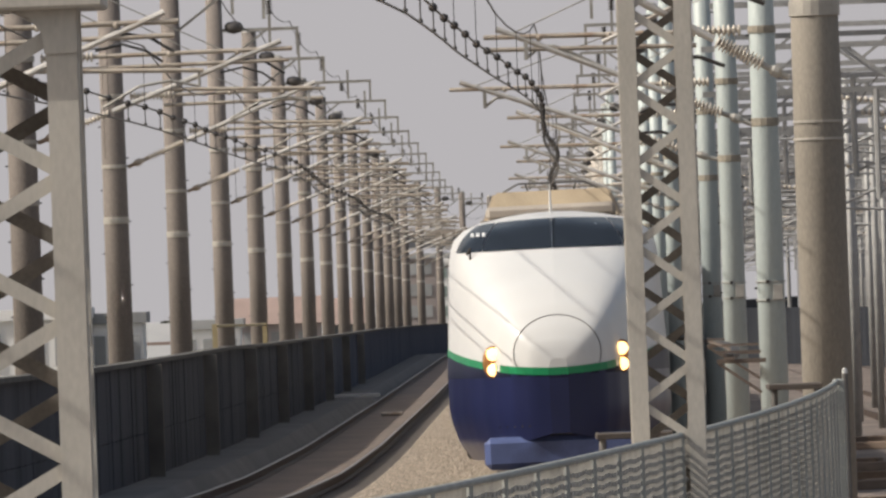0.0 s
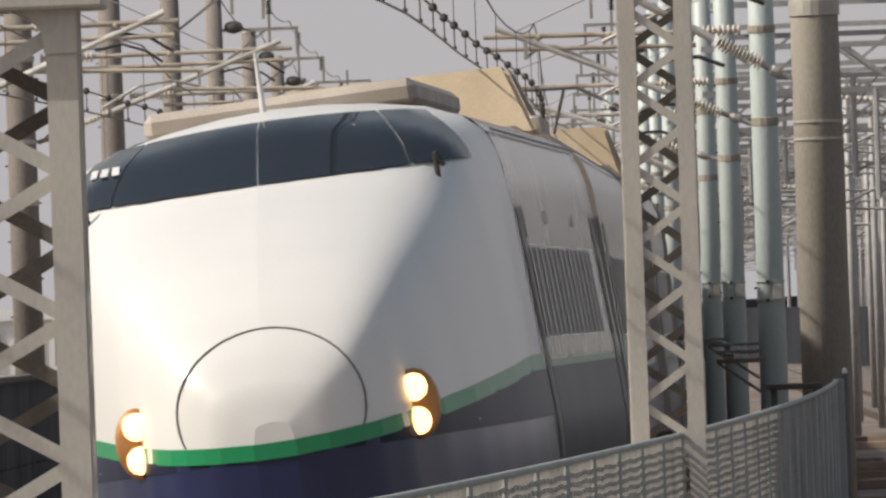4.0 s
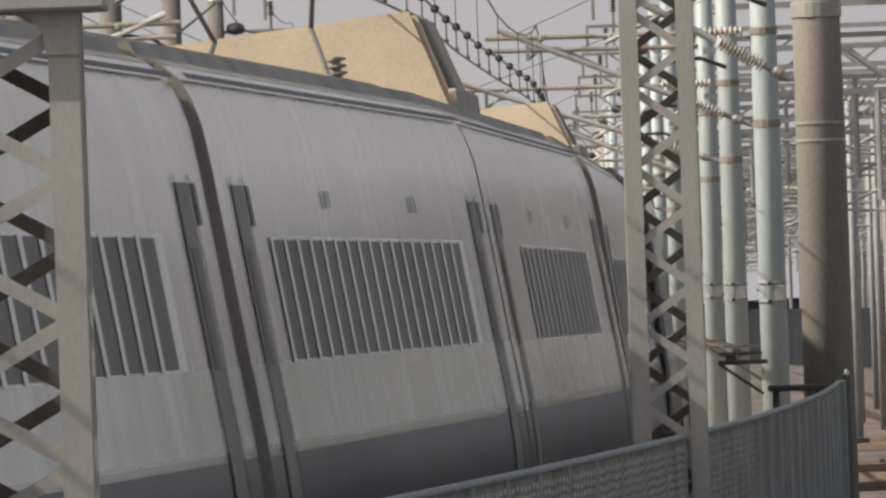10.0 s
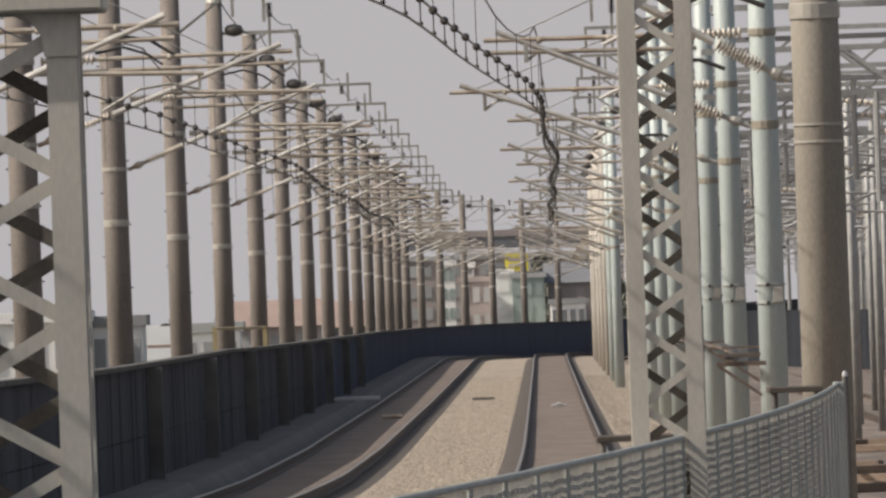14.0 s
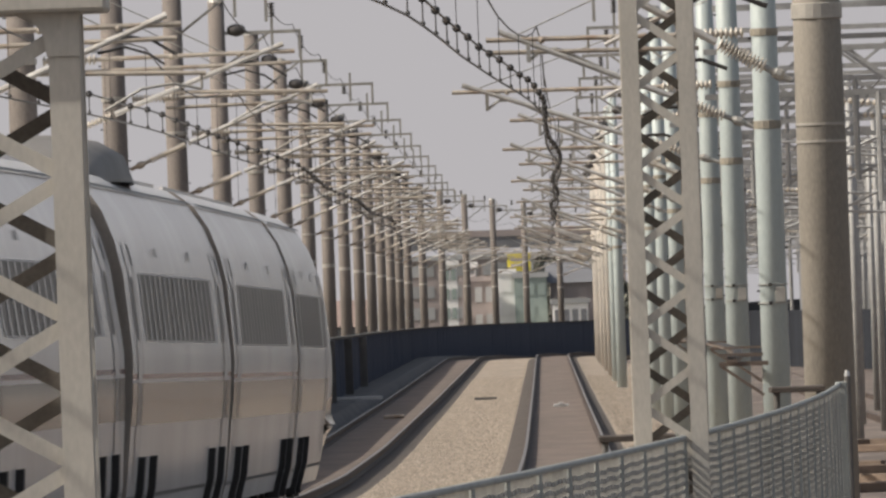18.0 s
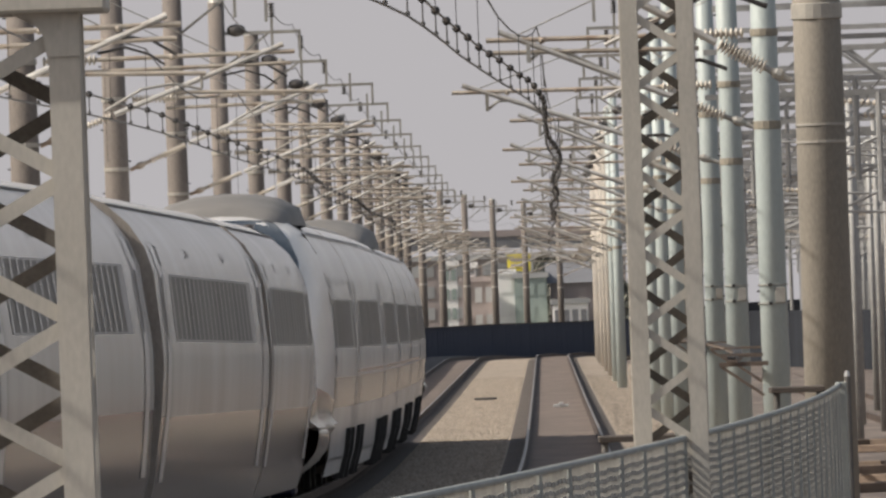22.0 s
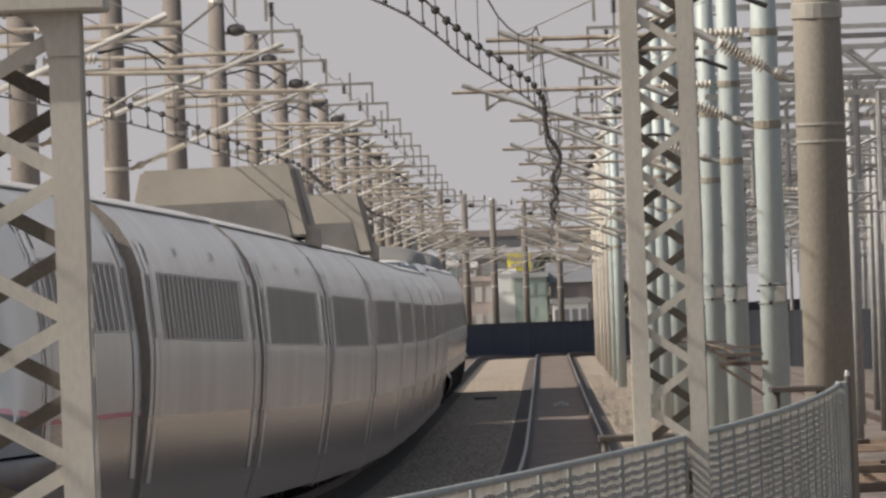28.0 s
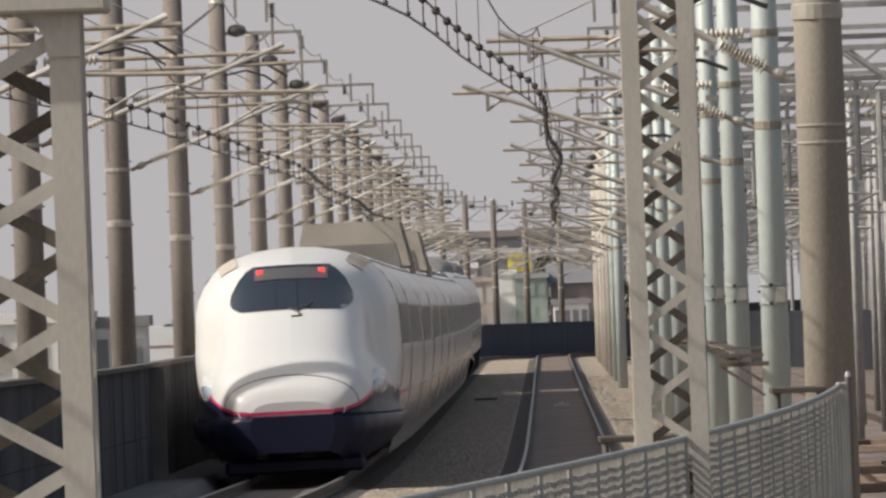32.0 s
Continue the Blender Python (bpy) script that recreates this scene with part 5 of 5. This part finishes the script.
    tube_path(bm, [(x, y_tip - direction * (nose.depth(x, z) - 0.05), z) for x, z in box_pts], 0.018, 6)
    tube_path(bm, [(x, y_tip - direction * (nose.depth(x, z) - 0.05), z) for x, z in ((0.10, zbot - 0.02), (0.18, zbot - 0.10), (0.02, zbot - 0.11))], 0.014, 6)
    part("wiper", bm, M["under"], car, "dark folded wiper")
    # coupler cover seam
    bm = bmesh.new()
    pts = []
    for i in range(29):
        a = math.pi * i / 28
        x, z = 1.06 * k * math.cos(a), 1.12 + 0.52 * math.sin(a) ** 0.8
        pts.append((x, y_tip - direction * (nose.depth(x, z) - 0.004), z))
    tube_path(bm, pts, 0.009, 5)
    part("coupler_cover_seam", bm, M["seam"], car, "thin arched seam of the nose cover")
    for s in (-1, 1) if tail else ():
        bm = bmesh.new()
        d, z = 2.5, 1.42
        x = s * (nose.half(z, d) - 0.09)
        turn = pose(x, y_tip - direction * d, z, direction * -6, 0, direction * s * 6)
        bmesh.ops.create_uvsphere(bm, u_segments=18, v_segments=12, radius=1.0, matrix=turn @ Matrix.Diagonal((0.15, 1.25, 0.24, 1)))
        pod = part("headlamp_pod", bm, M["white"], car, "rounded white flank fairing", smooth=True)
        bm = bmesh.new()
        turn = pose(x + s * 0.02, y_tip - direction * (d - 0.30), z - 0.01, direction * -6, 0, direction * s * 6)
        bmesh.ops.create_uvsphere(bm, u_segments=16, v_segments=10, radius=1.0, matrix=turn @ Matrix.Diagonal((0.11, 0.98, 0.15, 1)))
        part("headlamp_lens", bm, M["glass_pale"], pod, "pale bluish unlit headlamp lens", smooth=True)
    if prof is SLIM:
        return car
    bm = bmesh.new()
    box(bm, -1.1 * k, 1.1 * k, *sorted((y_tip - direction * 1.6, y_tip - direction * 0.7)), 0.08, 0.32, 0.05)
    part("snow_plough", bm, M["navy_dark"], car, "dark snow plough under the nose")
    return car


def build_trains():
    """Returns rows of (car, how far its middle lies behind the front, train)."""
    fleet = []
    # older train: ten cars, white over navy
    label1 = "white high-speed train car with dark window band and navy lower body"
    g1 = "cars of the white and navy train"
    win1, doors1 = (-9.1, 9.1, 2.07, 2.73), (-10.9, 10.9)
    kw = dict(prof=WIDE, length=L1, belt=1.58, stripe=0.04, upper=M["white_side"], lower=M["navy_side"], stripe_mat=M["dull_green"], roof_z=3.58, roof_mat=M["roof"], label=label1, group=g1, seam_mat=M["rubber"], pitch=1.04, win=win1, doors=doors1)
    plain = middle_car("train_car", **kw)
    heads = {26: (2.35, 4.45), 80: (2.35, 4.60), 184: (2.35, 4.62), 222.5: (2.3, 4.46)}
    fleet.append((old_end_car(-1, "white bonnet-nosed train car with lit headlamps and green stripe", True), 12.5, 1))
    used = False
    for i in range(1, 9):
        mid = (i + 0.5) * L1
        found = [s for s in heads if i * L1 <= s < (i + 1) * L1]
        if found:
            sy, (w, top) = found[0], heads[found[0]]
            car = middle_car("train_car", **{**kw, "shield": (sy - mid, w, 4.0, 3.84, top, M["shield"], "cream pantograph cover box"), "win": (-7.0, 8.2, 2.07, 2.73) if i in (6, 7) else win1, "pan": sy - mid - 4.5 if sy in (80, 184) else None, "label": "white train car with navy lower body and cream roof box"})
        elif not used:
            car, used = plain, True
        else:
            car = copy_thing(plain, Matrix())
        fleet.append((car, mid, 1))
    fleet.append((old_end_car(1, "white bonnet-nosed rear train car with unlit lamps", False), 9.5 * L1, 1))
    # newer train: six slim cars, then ten wide ones
    label3, g3 = "slim silver high-speed train car with dark window band", "cars of the silver train"
    kw3 = dict(prof=SLIM, length=L3, belt=1.66, stripe=0.05, upper=M["silver"], lower=M["silver"], stripe_mat=M["dull_pink"], roof_z=3.62, roof_mat=M["silver"], label=label3, group=g3, seam_mat=M["seam"], pitch=0.98, win=(-7.6, 7.6, 2.05, 2.72), doors=(-9.2, 9.2))
    fleet.append((new_end_car(NOSE_SLIM, SLIM, L3, 1, "slim silver streamlined leading train car", g3, False, M["silver"], 0.86), L3 / 2, 2))
    slim = middle_car("train_car", **kw3)
    used = False
    for i in range(1, 5):
        if i == 2:
            car = middle_car("train_car", **{**kw3, "dome": (-4.0, 2.2, 6.5, 3.75, 4.34, M["dome_grey"]), "label": "slim silver train car with a rounded roof fairing"})
        elif not used:
            car, used = slim, True
        else:
            car = copy_thing(slim, Matrix())
        fleet.append((car, (i + 0.5) * L3, 2))
    fleet.append((new_end_car(NOSE_SLIM, SLIM, L3, -1, "slim silver streamlined train car coupled to the next train", g3, False, M["silver"], 0.86), 5.5 * L3, 2))
    dome_cover(fleet[-1][0], -3.6, 2.2, 6.6, 3.75, 4.26, M["dome_grey"])
    front = 6 * L3
    label2, g2 = "white high-speed train car with magenta stripe over dark lower body", "cars of the white and magenta train"
    kw2 = dict(prof=LOWW, length=L2, belt=1.22, stripe=0.05, upper=M["pearl"], lower=M["bronze_reflect_low"], stripe_mat=M["dull_pink"], roof_z=3.45, roof_mat=M["pearl"], label=label2, group=g2, seam_mat=M["seam"], pitch=0.98, win=(-9.3, 9.3, 2.05, 2.70), doors=(-11.2, 11.2))
    fleet.append((new_end_car(NOSE_NEW, LOWW, L2, 1, "white streamlined train car coupled behind the silver one", g2, False, M["pearl"], 1.0), front + L2 / 2, 2))
    wide = middle_car("train_car", **kw2)
    used = False
    covers = {116: (2.5, 5.0), 162: (2.5, 5.0)}
    for i in range(1, 9):
        mid = (i + 0.5) * L2
        found = [s for s in covers if i * L2 <= s < (i + 1) * L2]
        if found:
            s = found[0]
            car = middle_car("train_car", **{**kw2, "shield": (mid - s - 5.0, covers[s][0], covers[s][1], 3.56, 4.58, M["grey_shield"], "grey-brown pantograph cover box"), "label": "white train car with magenta stripe and grey roof box"})
        elif not used:
            car, used = wide, True
        else:
            car = copy_thing(wide, Matrix())
        fleet.append((car, front + mid, 2))
    fleet.append((new_end_car(NOSE_NEW, LOWW, L2, -1, "white streamlined rear train car with red tail lamps lit", g2, True, M["pearl"], 1.0), front + 9.5 * L2, 2))
    return fleet


def car_pose(y, off, base, lift=lambda y: 0.0):
    ya, yb = y - base, y + base
    xa, xb = line_x(ya, off), line_x(yb, off)
    za, zb = track_z(ya) + lift(ya), track_z(yb) + lift(yb)
    turn = math.degrees(math.atan2(xb - xa, yb - ya))
    pitch = math.degrees(math.atan2(zb - za, yb - ya))
    return pose((xa + xb) / 2, y, (za + zb) / 2, pitch, -cant(y), -turn)


def front_of(train, t):
    if train == 1:
        return 226.0 - 31.2 * t + 0.15 * t * t if t < 16 else 226.0 - 31.2 * 16 + 38.4 - 26.4 * (t - 16)
    return 186.0 + 28.9 * (t - 17.0)


# ---- the yard to the right and the distance ----
def gantry(x0, x1, y, z, height, label_group, posts):
    g = thing("portal_gantry", "pale grey steel lattice portal gantry over the yard tracks", "gantry", label_group, at=pose(x0, y, z))
    w = x1 - x0
    for x in (w * 0.46, w) if posts else (w,):
        bm = bmesh.new()
        rod(bm, (x, 0, -0.6), (x, 0, height), 0.10, 0.085, 8)
        part("column", bm, M["haze_steel"], g)
    for zz in (height - 0.9, height - 0.2):
        bm = bmesh.new()
        bar(bm, (-0.4, 0, zz), (w + 0.4, 0, zz), 0.07, 0.09)
        part("chord", bm, M["haze_steel"], g)
    n = max(4, int(w / 0.9))
    far = bmesh.new()
    for i in range(n):
        bm = far if y > 400 else bmesh.new()
        a, b = w * i / n, w * (i + 1) / n
        za, zb = (height - 0.9, height - 0.2) if i % 2 else (height - 0.2, height - 0.9)
        bar(bm, (a, 0, za), (b, 0, zb), 0.04, 0.055)
        if y <= 400:
            part("lacing_bar", bm, M["haze_steel"], g)
    if y > 400:
        tagged(part("lacing", far, M["haze_steel"], g, "zigzag lacing of the girder"), kind="stuff")
    else:
        far.free()
    k = 0
    x = w * 0.12
    while x < w:
        bm = bmesh.new()
        rod(bm, (x, 0, height - 0.9), (x, 0, height - 2.6), 0.05, n=6)
        rod(bm, (x, 0, height - 1.5), (x + 1.9, 0, height - 1.7), 0.03, n=6)
        rod(bm, (x, 0, height - 2.5), (x + 1.7, 0, height - 1.75), 0.03, n=6)
        rod(bm, (x, 0, height - 2.35), (x + 2.2, 0, height - 2.45), 0.025, n=6)
        part("hanger", bm, M["haze_steel"], g)
        bm = bmesh.new()
        insulator(bm, (x + 0.1, 0, height - 1.51), (x + 0.75, 0, height - 1.58), 0.055, 6, 8)
        part("insulator", bm, M["porcelain"], g)
        x += 3.6
        k += 1
    return g


def far_off(y):
    return float(np.interp(y, [330, 400, 600, 650, 700, 800, 1200], [28.0, 24.0, 11.8, 8.8, 7.0, 6.0, 6.0]))


def build_yard():
    for k in range(36):
        y = 218.0 + 18.2 * k
        gantry(line_x(y, 2.75), line_x(y, 2.75) + 19.0, y, line_z(y), (7.6, 6.6, 7.1)[k % 3], "portal gantries over the yard", k % 4 == 0)
    rnd = random.Random(21)
    for k in range(18):
        y = 322.0 + 19.3 * k
        x = y * (0.0262 + 0.0034 * rnd.random())
        post = thing("yard_mast", "slim pale grey mast with short cross arms in the yard", "mast", "yard masts", at=pose(x, y, line_z(y) - 0.45))
        bm = bmesh.new()
        rod(bm, (0, 0, 0), (0, 0, 7.4 + rnd.uniform(-0.5, 0.6)), 0.085, 0.065, 10)
        part("shaft", bm, M["haze_steel"], post, smooth=True)
        for z in (5.1, 6.3):
            bm = bmesh.new()
            rod(bm, (0.1, 0, z), (-2.2, 0, z + 0.1), 0.026, n=6)
            part("cross_arm", bm, M["haze_steel"], post)
    for k in range(4):
        bm = bmesh.new()
        ys = np.arange(215, 860, 9.1)
        for a, b in zip(ys, ys[1:]):
            a, b = float(a), float(b)
            z = [5.9 + 0.25 * (k % 2) + 0.35 * (2 * (((v - 218) / 36.4) % 1.0) - 1) ** 2 for v in (a, b)]
            rod(bm, (line_x(a, 5.4 + 3.1 * k), a, z[0] + line_z(a)), (line_x(b, 5.4 + 3.1 * k), b, z[1] + line_z(b)), 0.012, n=4, caps=False)
        tagged(new("yard_wire", mesh_of("yard_wire", bm, M["wire"])), "dark overhead wire strung under the yard gantries", "wire", "yard wires")
    # loose old timbers on the yard ground
    rnd = random.Random(8)
    first = None
    for i in range(34):
        y = rnd.uniform(140, 320)
        if first is None:
            bm = bmesh.new()
            box(bm, -1.1, 1.1, -0.11, 0.11, 0, 0.15, 0.015)
            first = tagged(new("timber_sleeper", mesh_of("timber_sleeper", bm, M["timber"])), "old brown timber sleeper lying on the yard ground", "sleeper", "yard sleepers")
            ob = first
        else:
            ob = copy_thing(first, Matrix())
        ob.matrix_basis = pose(line_x(y, rnd.uniform(4.2, 8.0)), y, line_z(y) - 0.449, 0, 0, rnd.uniform(-50, 50))
    # the yard's far wall
    wall = thing("wall_right", "dark blue-grey yard wall behind the masts", "wall", kind="structure")
    bm = bmesh.new()
    for i in range(60):
        y = 330 + i * 14.0
        x = line_x(y, far_off(y))
        x2 = line_x(y + 14, far_off(y + 14))
        q = [bm.verts.new(p) for p in ((x, y + 0.05, -0.8), (x2, y + 13.95, -0.8), (x2, y + 13.95, 1.75), (x, y + 0.05, 1.75))]
        q2 = [bm.verts.new(v.co + Vector((0.12, 0, 0))) for v in q]
        bm.faces.new(q)
        bm.faces.new(q2[::-1])
        for a in range(4):
            bm.faces.new((q[a], q2[a], q2[(a + 1) % 4], q[(a + 1) % 4]))
    part("panels", bm, M["yard_wall"], wall)
    for off in (7.6, 9.1, 12.0, 13.5, 16.2, 17.7):
        bm = bmesh.new()
        sweep(bm, [(-0.035, -0.45), (0.035, -0.45), (0.035, -0.28), (-0.035, -0.28)], 110, 900, 12.0, off)
        tagged(new("yard_rail", mesh_of("yard_rail", bm, M["rail"])), "rusty brown yard rail on stained ground", "rail", "yard rails")


def house(name, x, y, z, w, d, h, mat, label, cols, rows, gable=True, roof="tile_red", win="house_grey"):
    ob = thing(name, label, "building", at=pose(x, y, z))
    bm = bmesh.new()
    box(bm, -w / 2, w / 2, 0, d, 0, h)
    part("wall", bm, M[mat], ob)
    bm = bmesh.new()
    if gable:
        vs = [bm.verts.new(p) for p in ((-w / 2 - 0.4, -0.4, h), (w / 2 + 0.4, -0.4, h), (w / 2 + 0.4, d + 0.4, h), (-w / 2 - 0.4, d + 0.4, h), (-w / 2 - 0.4, d / 2, h + d * 0.22), (w / 2 + 0.4, d / 2, h + d * 0.22))]
        for f in ((0, 1, 5, 4), (2, 3, 4, 5), (1, 2, 5), (3, 0, 4), (0, 3, 2, 1)):
            bm.faces.new([vs[i] for i in f])
    else:
        box(bm, -w / 2 - 0.2, w / 2 + 0.2, -0.2, d + 0.2, h + 0.004, h + 0.5)
    part("roof", bm, M[roof], ob)
    for r in range(rows):
        for c in range(cols):
            bm = bmesh.new()
            cx, cz = -w / 2 + w * (c + 0.5) / cols, h * (r + 0.5) / rows
            box(bm, cx - w / cols * 0.32, cx + w / cols * 0.32, -0.08, 0.05, cz - h / rows * 0.26, cz + h / rows * 0.30)
            part("window", bm, M[win], ob)
    return ob


def tree(x, y, z, h, spread):
    t = thing("tree", "dull hazy tree with a loose uneven crown", "tree", "trees behind the railway", at=pose(x, y, z))
    bm = bmesh.new()
    rod(bm, (0, 0, 0), (0, 0, h * 0.55), 0.28, 0.14, 8)
    for i in range(6):
        a = random.uniform(0, 6.28)
        rod(bm, (0, 0, h * (0.3 + 0.04 * i)), (math.cos(a) * spread * 0.6, math.sin(a) * spread * 0.6, h * (0.55 + 0.05 * i)), 0.10, 0.03, 5)
    part("trunk", bm, M["bark"], t)
    verts, faces = [], []
    for i in range(420):
        a, u = random.uniform(0, 6.28), random.uniform(-1, 1)
        r = spread * random.uniform(0.35, 1.0) * math.sqrt(1 - u * u) * (0.75 + 0.35 * math.sin(3 * a + 2 * u))
        c = Vector((math.cos(a) * r, math.sin(a) * r, h * 0.66 + u * h * 0.34))
        s = random.uniform(0.22, 0.5)
        n1 = Vector((random.uniform(-1, 1), random.uniform(-1, 1), random.uniform(-1, 1))).normalized()
        n2 = n1.orthogonal().normalized()
        b = len(verts)
        verts += [c + n1 * s, c + n2 * s * 0.7, c - n1 * s, c - n2 * s * 0.7]
        faces.append((b, b + 1, b + 2, b + 3))
    me = bpy.data.meshes.new("crown")
    me.from_pydata([tuple(v) for v in verts], [], faces)
    me.materials.append(M["leaf"])
    o = new("crown", me)
    o.parent = t
    return t


def build_distance():
    # behind the far bend
    house("apartment_house", 3.0, 1452, -9, 3.1, 10, 13.0, "house_brown", "brown-clad block behind the far bend of the wall", 3, 5, False, "house_brown", "house_grey")
    house("roof_hut", 2.45, 1454, 4.5, 0.75, 2, 0.9, "house_white", "small white stair hut on a flat roof", 1, 1, False, "house_white", "house_grey")
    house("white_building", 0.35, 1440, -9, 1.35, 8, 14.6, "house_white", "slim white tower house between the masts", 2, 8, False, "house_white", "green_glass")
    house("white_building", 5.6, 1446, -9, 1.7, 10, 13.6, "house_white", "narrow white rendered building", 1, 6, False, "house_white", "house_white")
    house("glass_building", 7.95, 1444, -9, 3.05, 10, 13.2, "green_glass", "pale green glazed building with a grey top floor", 3, 6, False, "house_grey", "green_glass")
    house("brown_building", 12.3, 1450, -9, 4.9, 9, 12.6, "house_brown", "brown building with a pale band of windows under a dark roof", 4, 5, True, "house_dark", "house_brown")
    house("shop_building", 11.6, 1438, -9, 3.3, 6, 10.6, "house_white", "low pale shop front before the brown building", 4, 4, False, "house_grey", "house_dark")
    house("long_block", 6.5, 1570, -9, 24, 9, 15.4, "house_brown", "long brown-grey apartment block under the road bridge", 16, 7, False, "house_grey", "house_grey")
    sign = thing("yellow_sign", "weathered yellow advertising board on a roof", "sign", at=pose(6.95, 1449, 4.85))
    bm = bmesh.new()
    box(bm, -1.1, 1.1, 0, 0.15, 0, 1.65, 0.02)
    part("board", bm, M["yellow"], sign)
    for i in range(2):
        bm = bmesh.new()
        box(bm, -0.8, 0.7 - 0.3 * i, -0.03, -0.004, 0.95 - 0.5 * i, 1.2 - 0.5 * i)
        part("text_bar", bm, M["house_brown"], sign, "dark bar of lettering")
    for x in (-0.8, 0.8):
        bm = bmesh.new()
        rod(bm, (x, 0.2, -0.3), (x, 0.2, 1.4), 0.06)
        part("leg", bm, M["galv"], sign)
    for i in range(9):
        tree(9.5 + i * 1.3 + random.uniform(-0.5, 0.5), 1480 + random.uniform(0, 60), -9, 14 + random.uniform(-1.5, 2), 2.6)
    # unseen blocks added beyond the yard to darken reflections on the trains
    rnd = random.Random(11)
    for i in range(16):
        y = 330 + i * 44
        house("apartment_block", y * (0.052 + 0.012 * (i % 4)) + 12, y, -9, 14 + 5 * (i % 3), 12, rnd.uniform(14, 22), ["house_grey", "house_brown", "house_grey"][i % 3], "unseen mid-rise block added for train side reflections", 5, 6, False, "house_grey", "dark_fit")
    house("warehouse", 30.5, 700, -9, 28, 14, 15.6, "house_dark", "dark blue-grey warehouse beyond the yard wall", 7, 5, False, "house_grey", "house_grey")
    bm = bmesh.new()
    road = thing("overbridge", "dark road bridge with a brown parapet crossing behind the far bend", "bridge", at=pose(8, 1600, 0))
    box(bm, -16, 60, 0, 8, 7.55, 8.75)
    part("deck", bm, M["house_dark"], road)
    bm = bmesh.new()
    box(bm, -16, 60, -0.1, 0.12, 8.75, 9.45)
    part("parapet", bm, M["house_brown"], road, "brown parapet")
    for x in (-13, 34):
        bm = bmesh.new()
        box(bm, x - 0.7, x + 0.7, 2, 6, -9, 7.55)
        part("pier", bm, M["house_grey"], road)
    # the town on the left, mostly in pale walls that stand in for haze
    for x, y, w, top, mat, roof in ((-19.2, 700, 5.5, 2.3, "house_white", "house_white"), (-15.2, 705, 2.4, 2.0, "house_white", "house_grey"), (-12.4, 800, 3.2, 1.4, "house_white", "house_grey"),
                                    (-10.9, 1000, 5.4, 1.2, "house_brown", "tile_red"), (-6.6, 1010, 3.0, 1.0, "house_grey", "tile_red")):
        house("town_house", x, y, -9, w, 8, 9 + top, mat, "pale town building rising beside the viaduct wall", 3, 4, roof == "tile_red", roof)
    rnd = random.Random(5)
    for i in range(26):
        y = 900 + i * 55 + rnd.uniform(-15, 15)
        x = -y * (0.013 + 0.016 * rnd.random()) - 4
        w, h = rnd.uniform(6, 15), rnd.uniform(5.0, 8.5)
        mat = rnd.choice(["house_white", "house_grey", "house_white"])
        house("town_house", x, y, -9, w, 9, h, mat, "low town building, paled for haze, with small windows below the viaduct", max(2, int(w / 3)), 2, rnd.random() < 0.6, rnd.choice(["tile_red", "house_grey", "house_brown"]))
    for i in range(14):
        y = 1300 + i * 70
        tree(-y * (0.012 + 0.017 * rnd.random()) - 6, y, -9, rnd.uniform(7, 10), 4.0)
    bm = bmesh.new()
    # low hills at the horizon
    prev = None
    for i in range(121):
        x = -2200 + i * 36
        z = -2 + 5 * noise.noise(Vector((x * 0.002, 3.1, 0))) + 4 * noise.noise(Vector((x * 0.011, 1.7, 0)))
        row = [bm.verts.new((x, 4600, -9)), bm.verts.new((x, 4680, z))]
        if prev:
            bm.faces.new((prev[0], row[0], row[1], prev[1]))
        prev = row
    tagged(new("backdrop", mesh_of("backdrop", bm, M["house_grey"])), "faint low grey hills on the horizon", "hills", kind="structure")


def build_platform():
    bm = bmesh.new()
    pts = [(fence_point(i / 8)[0] - 0.15, fence_point(i / 8)[1]) for i in range(9)]
    near = [(-4.9, -60.0), (-2.3, 20.0)]
    edge = near + pts
    top, low = [], []
    for x, y in edge:
        top.append((bm.verts.new((x, y, 0.85)), bm.verts.new((x + 7.0, y, 0.85))))
        low.append((bm.verts.new((x, y, -0.6)), bm.verts.new((x + 7.0, y, -0.6))))
    for i in range(len(edge) - 1):
        bm.faces.new((top[i][0], top[i][1], top[i + 1][1], top[i + 1][0]))
        bm.faces.new((top[i][0], top[i + 1][0], low[i + 1][0], low[i][0]))
        bm.faces.new((top[i][1], low[i][1], low[i + 1][1], top[i + 1][1]))
    bm.faces.new((top[-1][0], top[-1][1], low[-1][1], low[-1][0]))
    bm.faces.new((top[0][1], top[0][0], low[0][0], low[0][1]))
    tagged(new("platform", mesh_of("platform", bm, M["walkway"])), "grey concrete station platform end", "platform", kind="structure")


build_ground()
build_stones()
build_wall()
build_masts()
build_lattice()
build_fence()
build_trackside()
build_wires()
build_yard()
build_distance()
build_platform()
FLEET = build_trains()


def motions():
    for car, behind, train in FLEET:
        sign = 1 if train == 1 else -1
        base = 8.75 if train == 1 or behind > 128 else 7.4
        rows = []
        t = 0.0
        while t < 32.01:
            y = front_of(train, t) + sign * behind
            rows.append((t, car_pose(y, 0.0, base) if train == 1 else car_pose(y, -GAP, base, far_lift)))
            t += 0.5
        walk(car, rows)


motions()
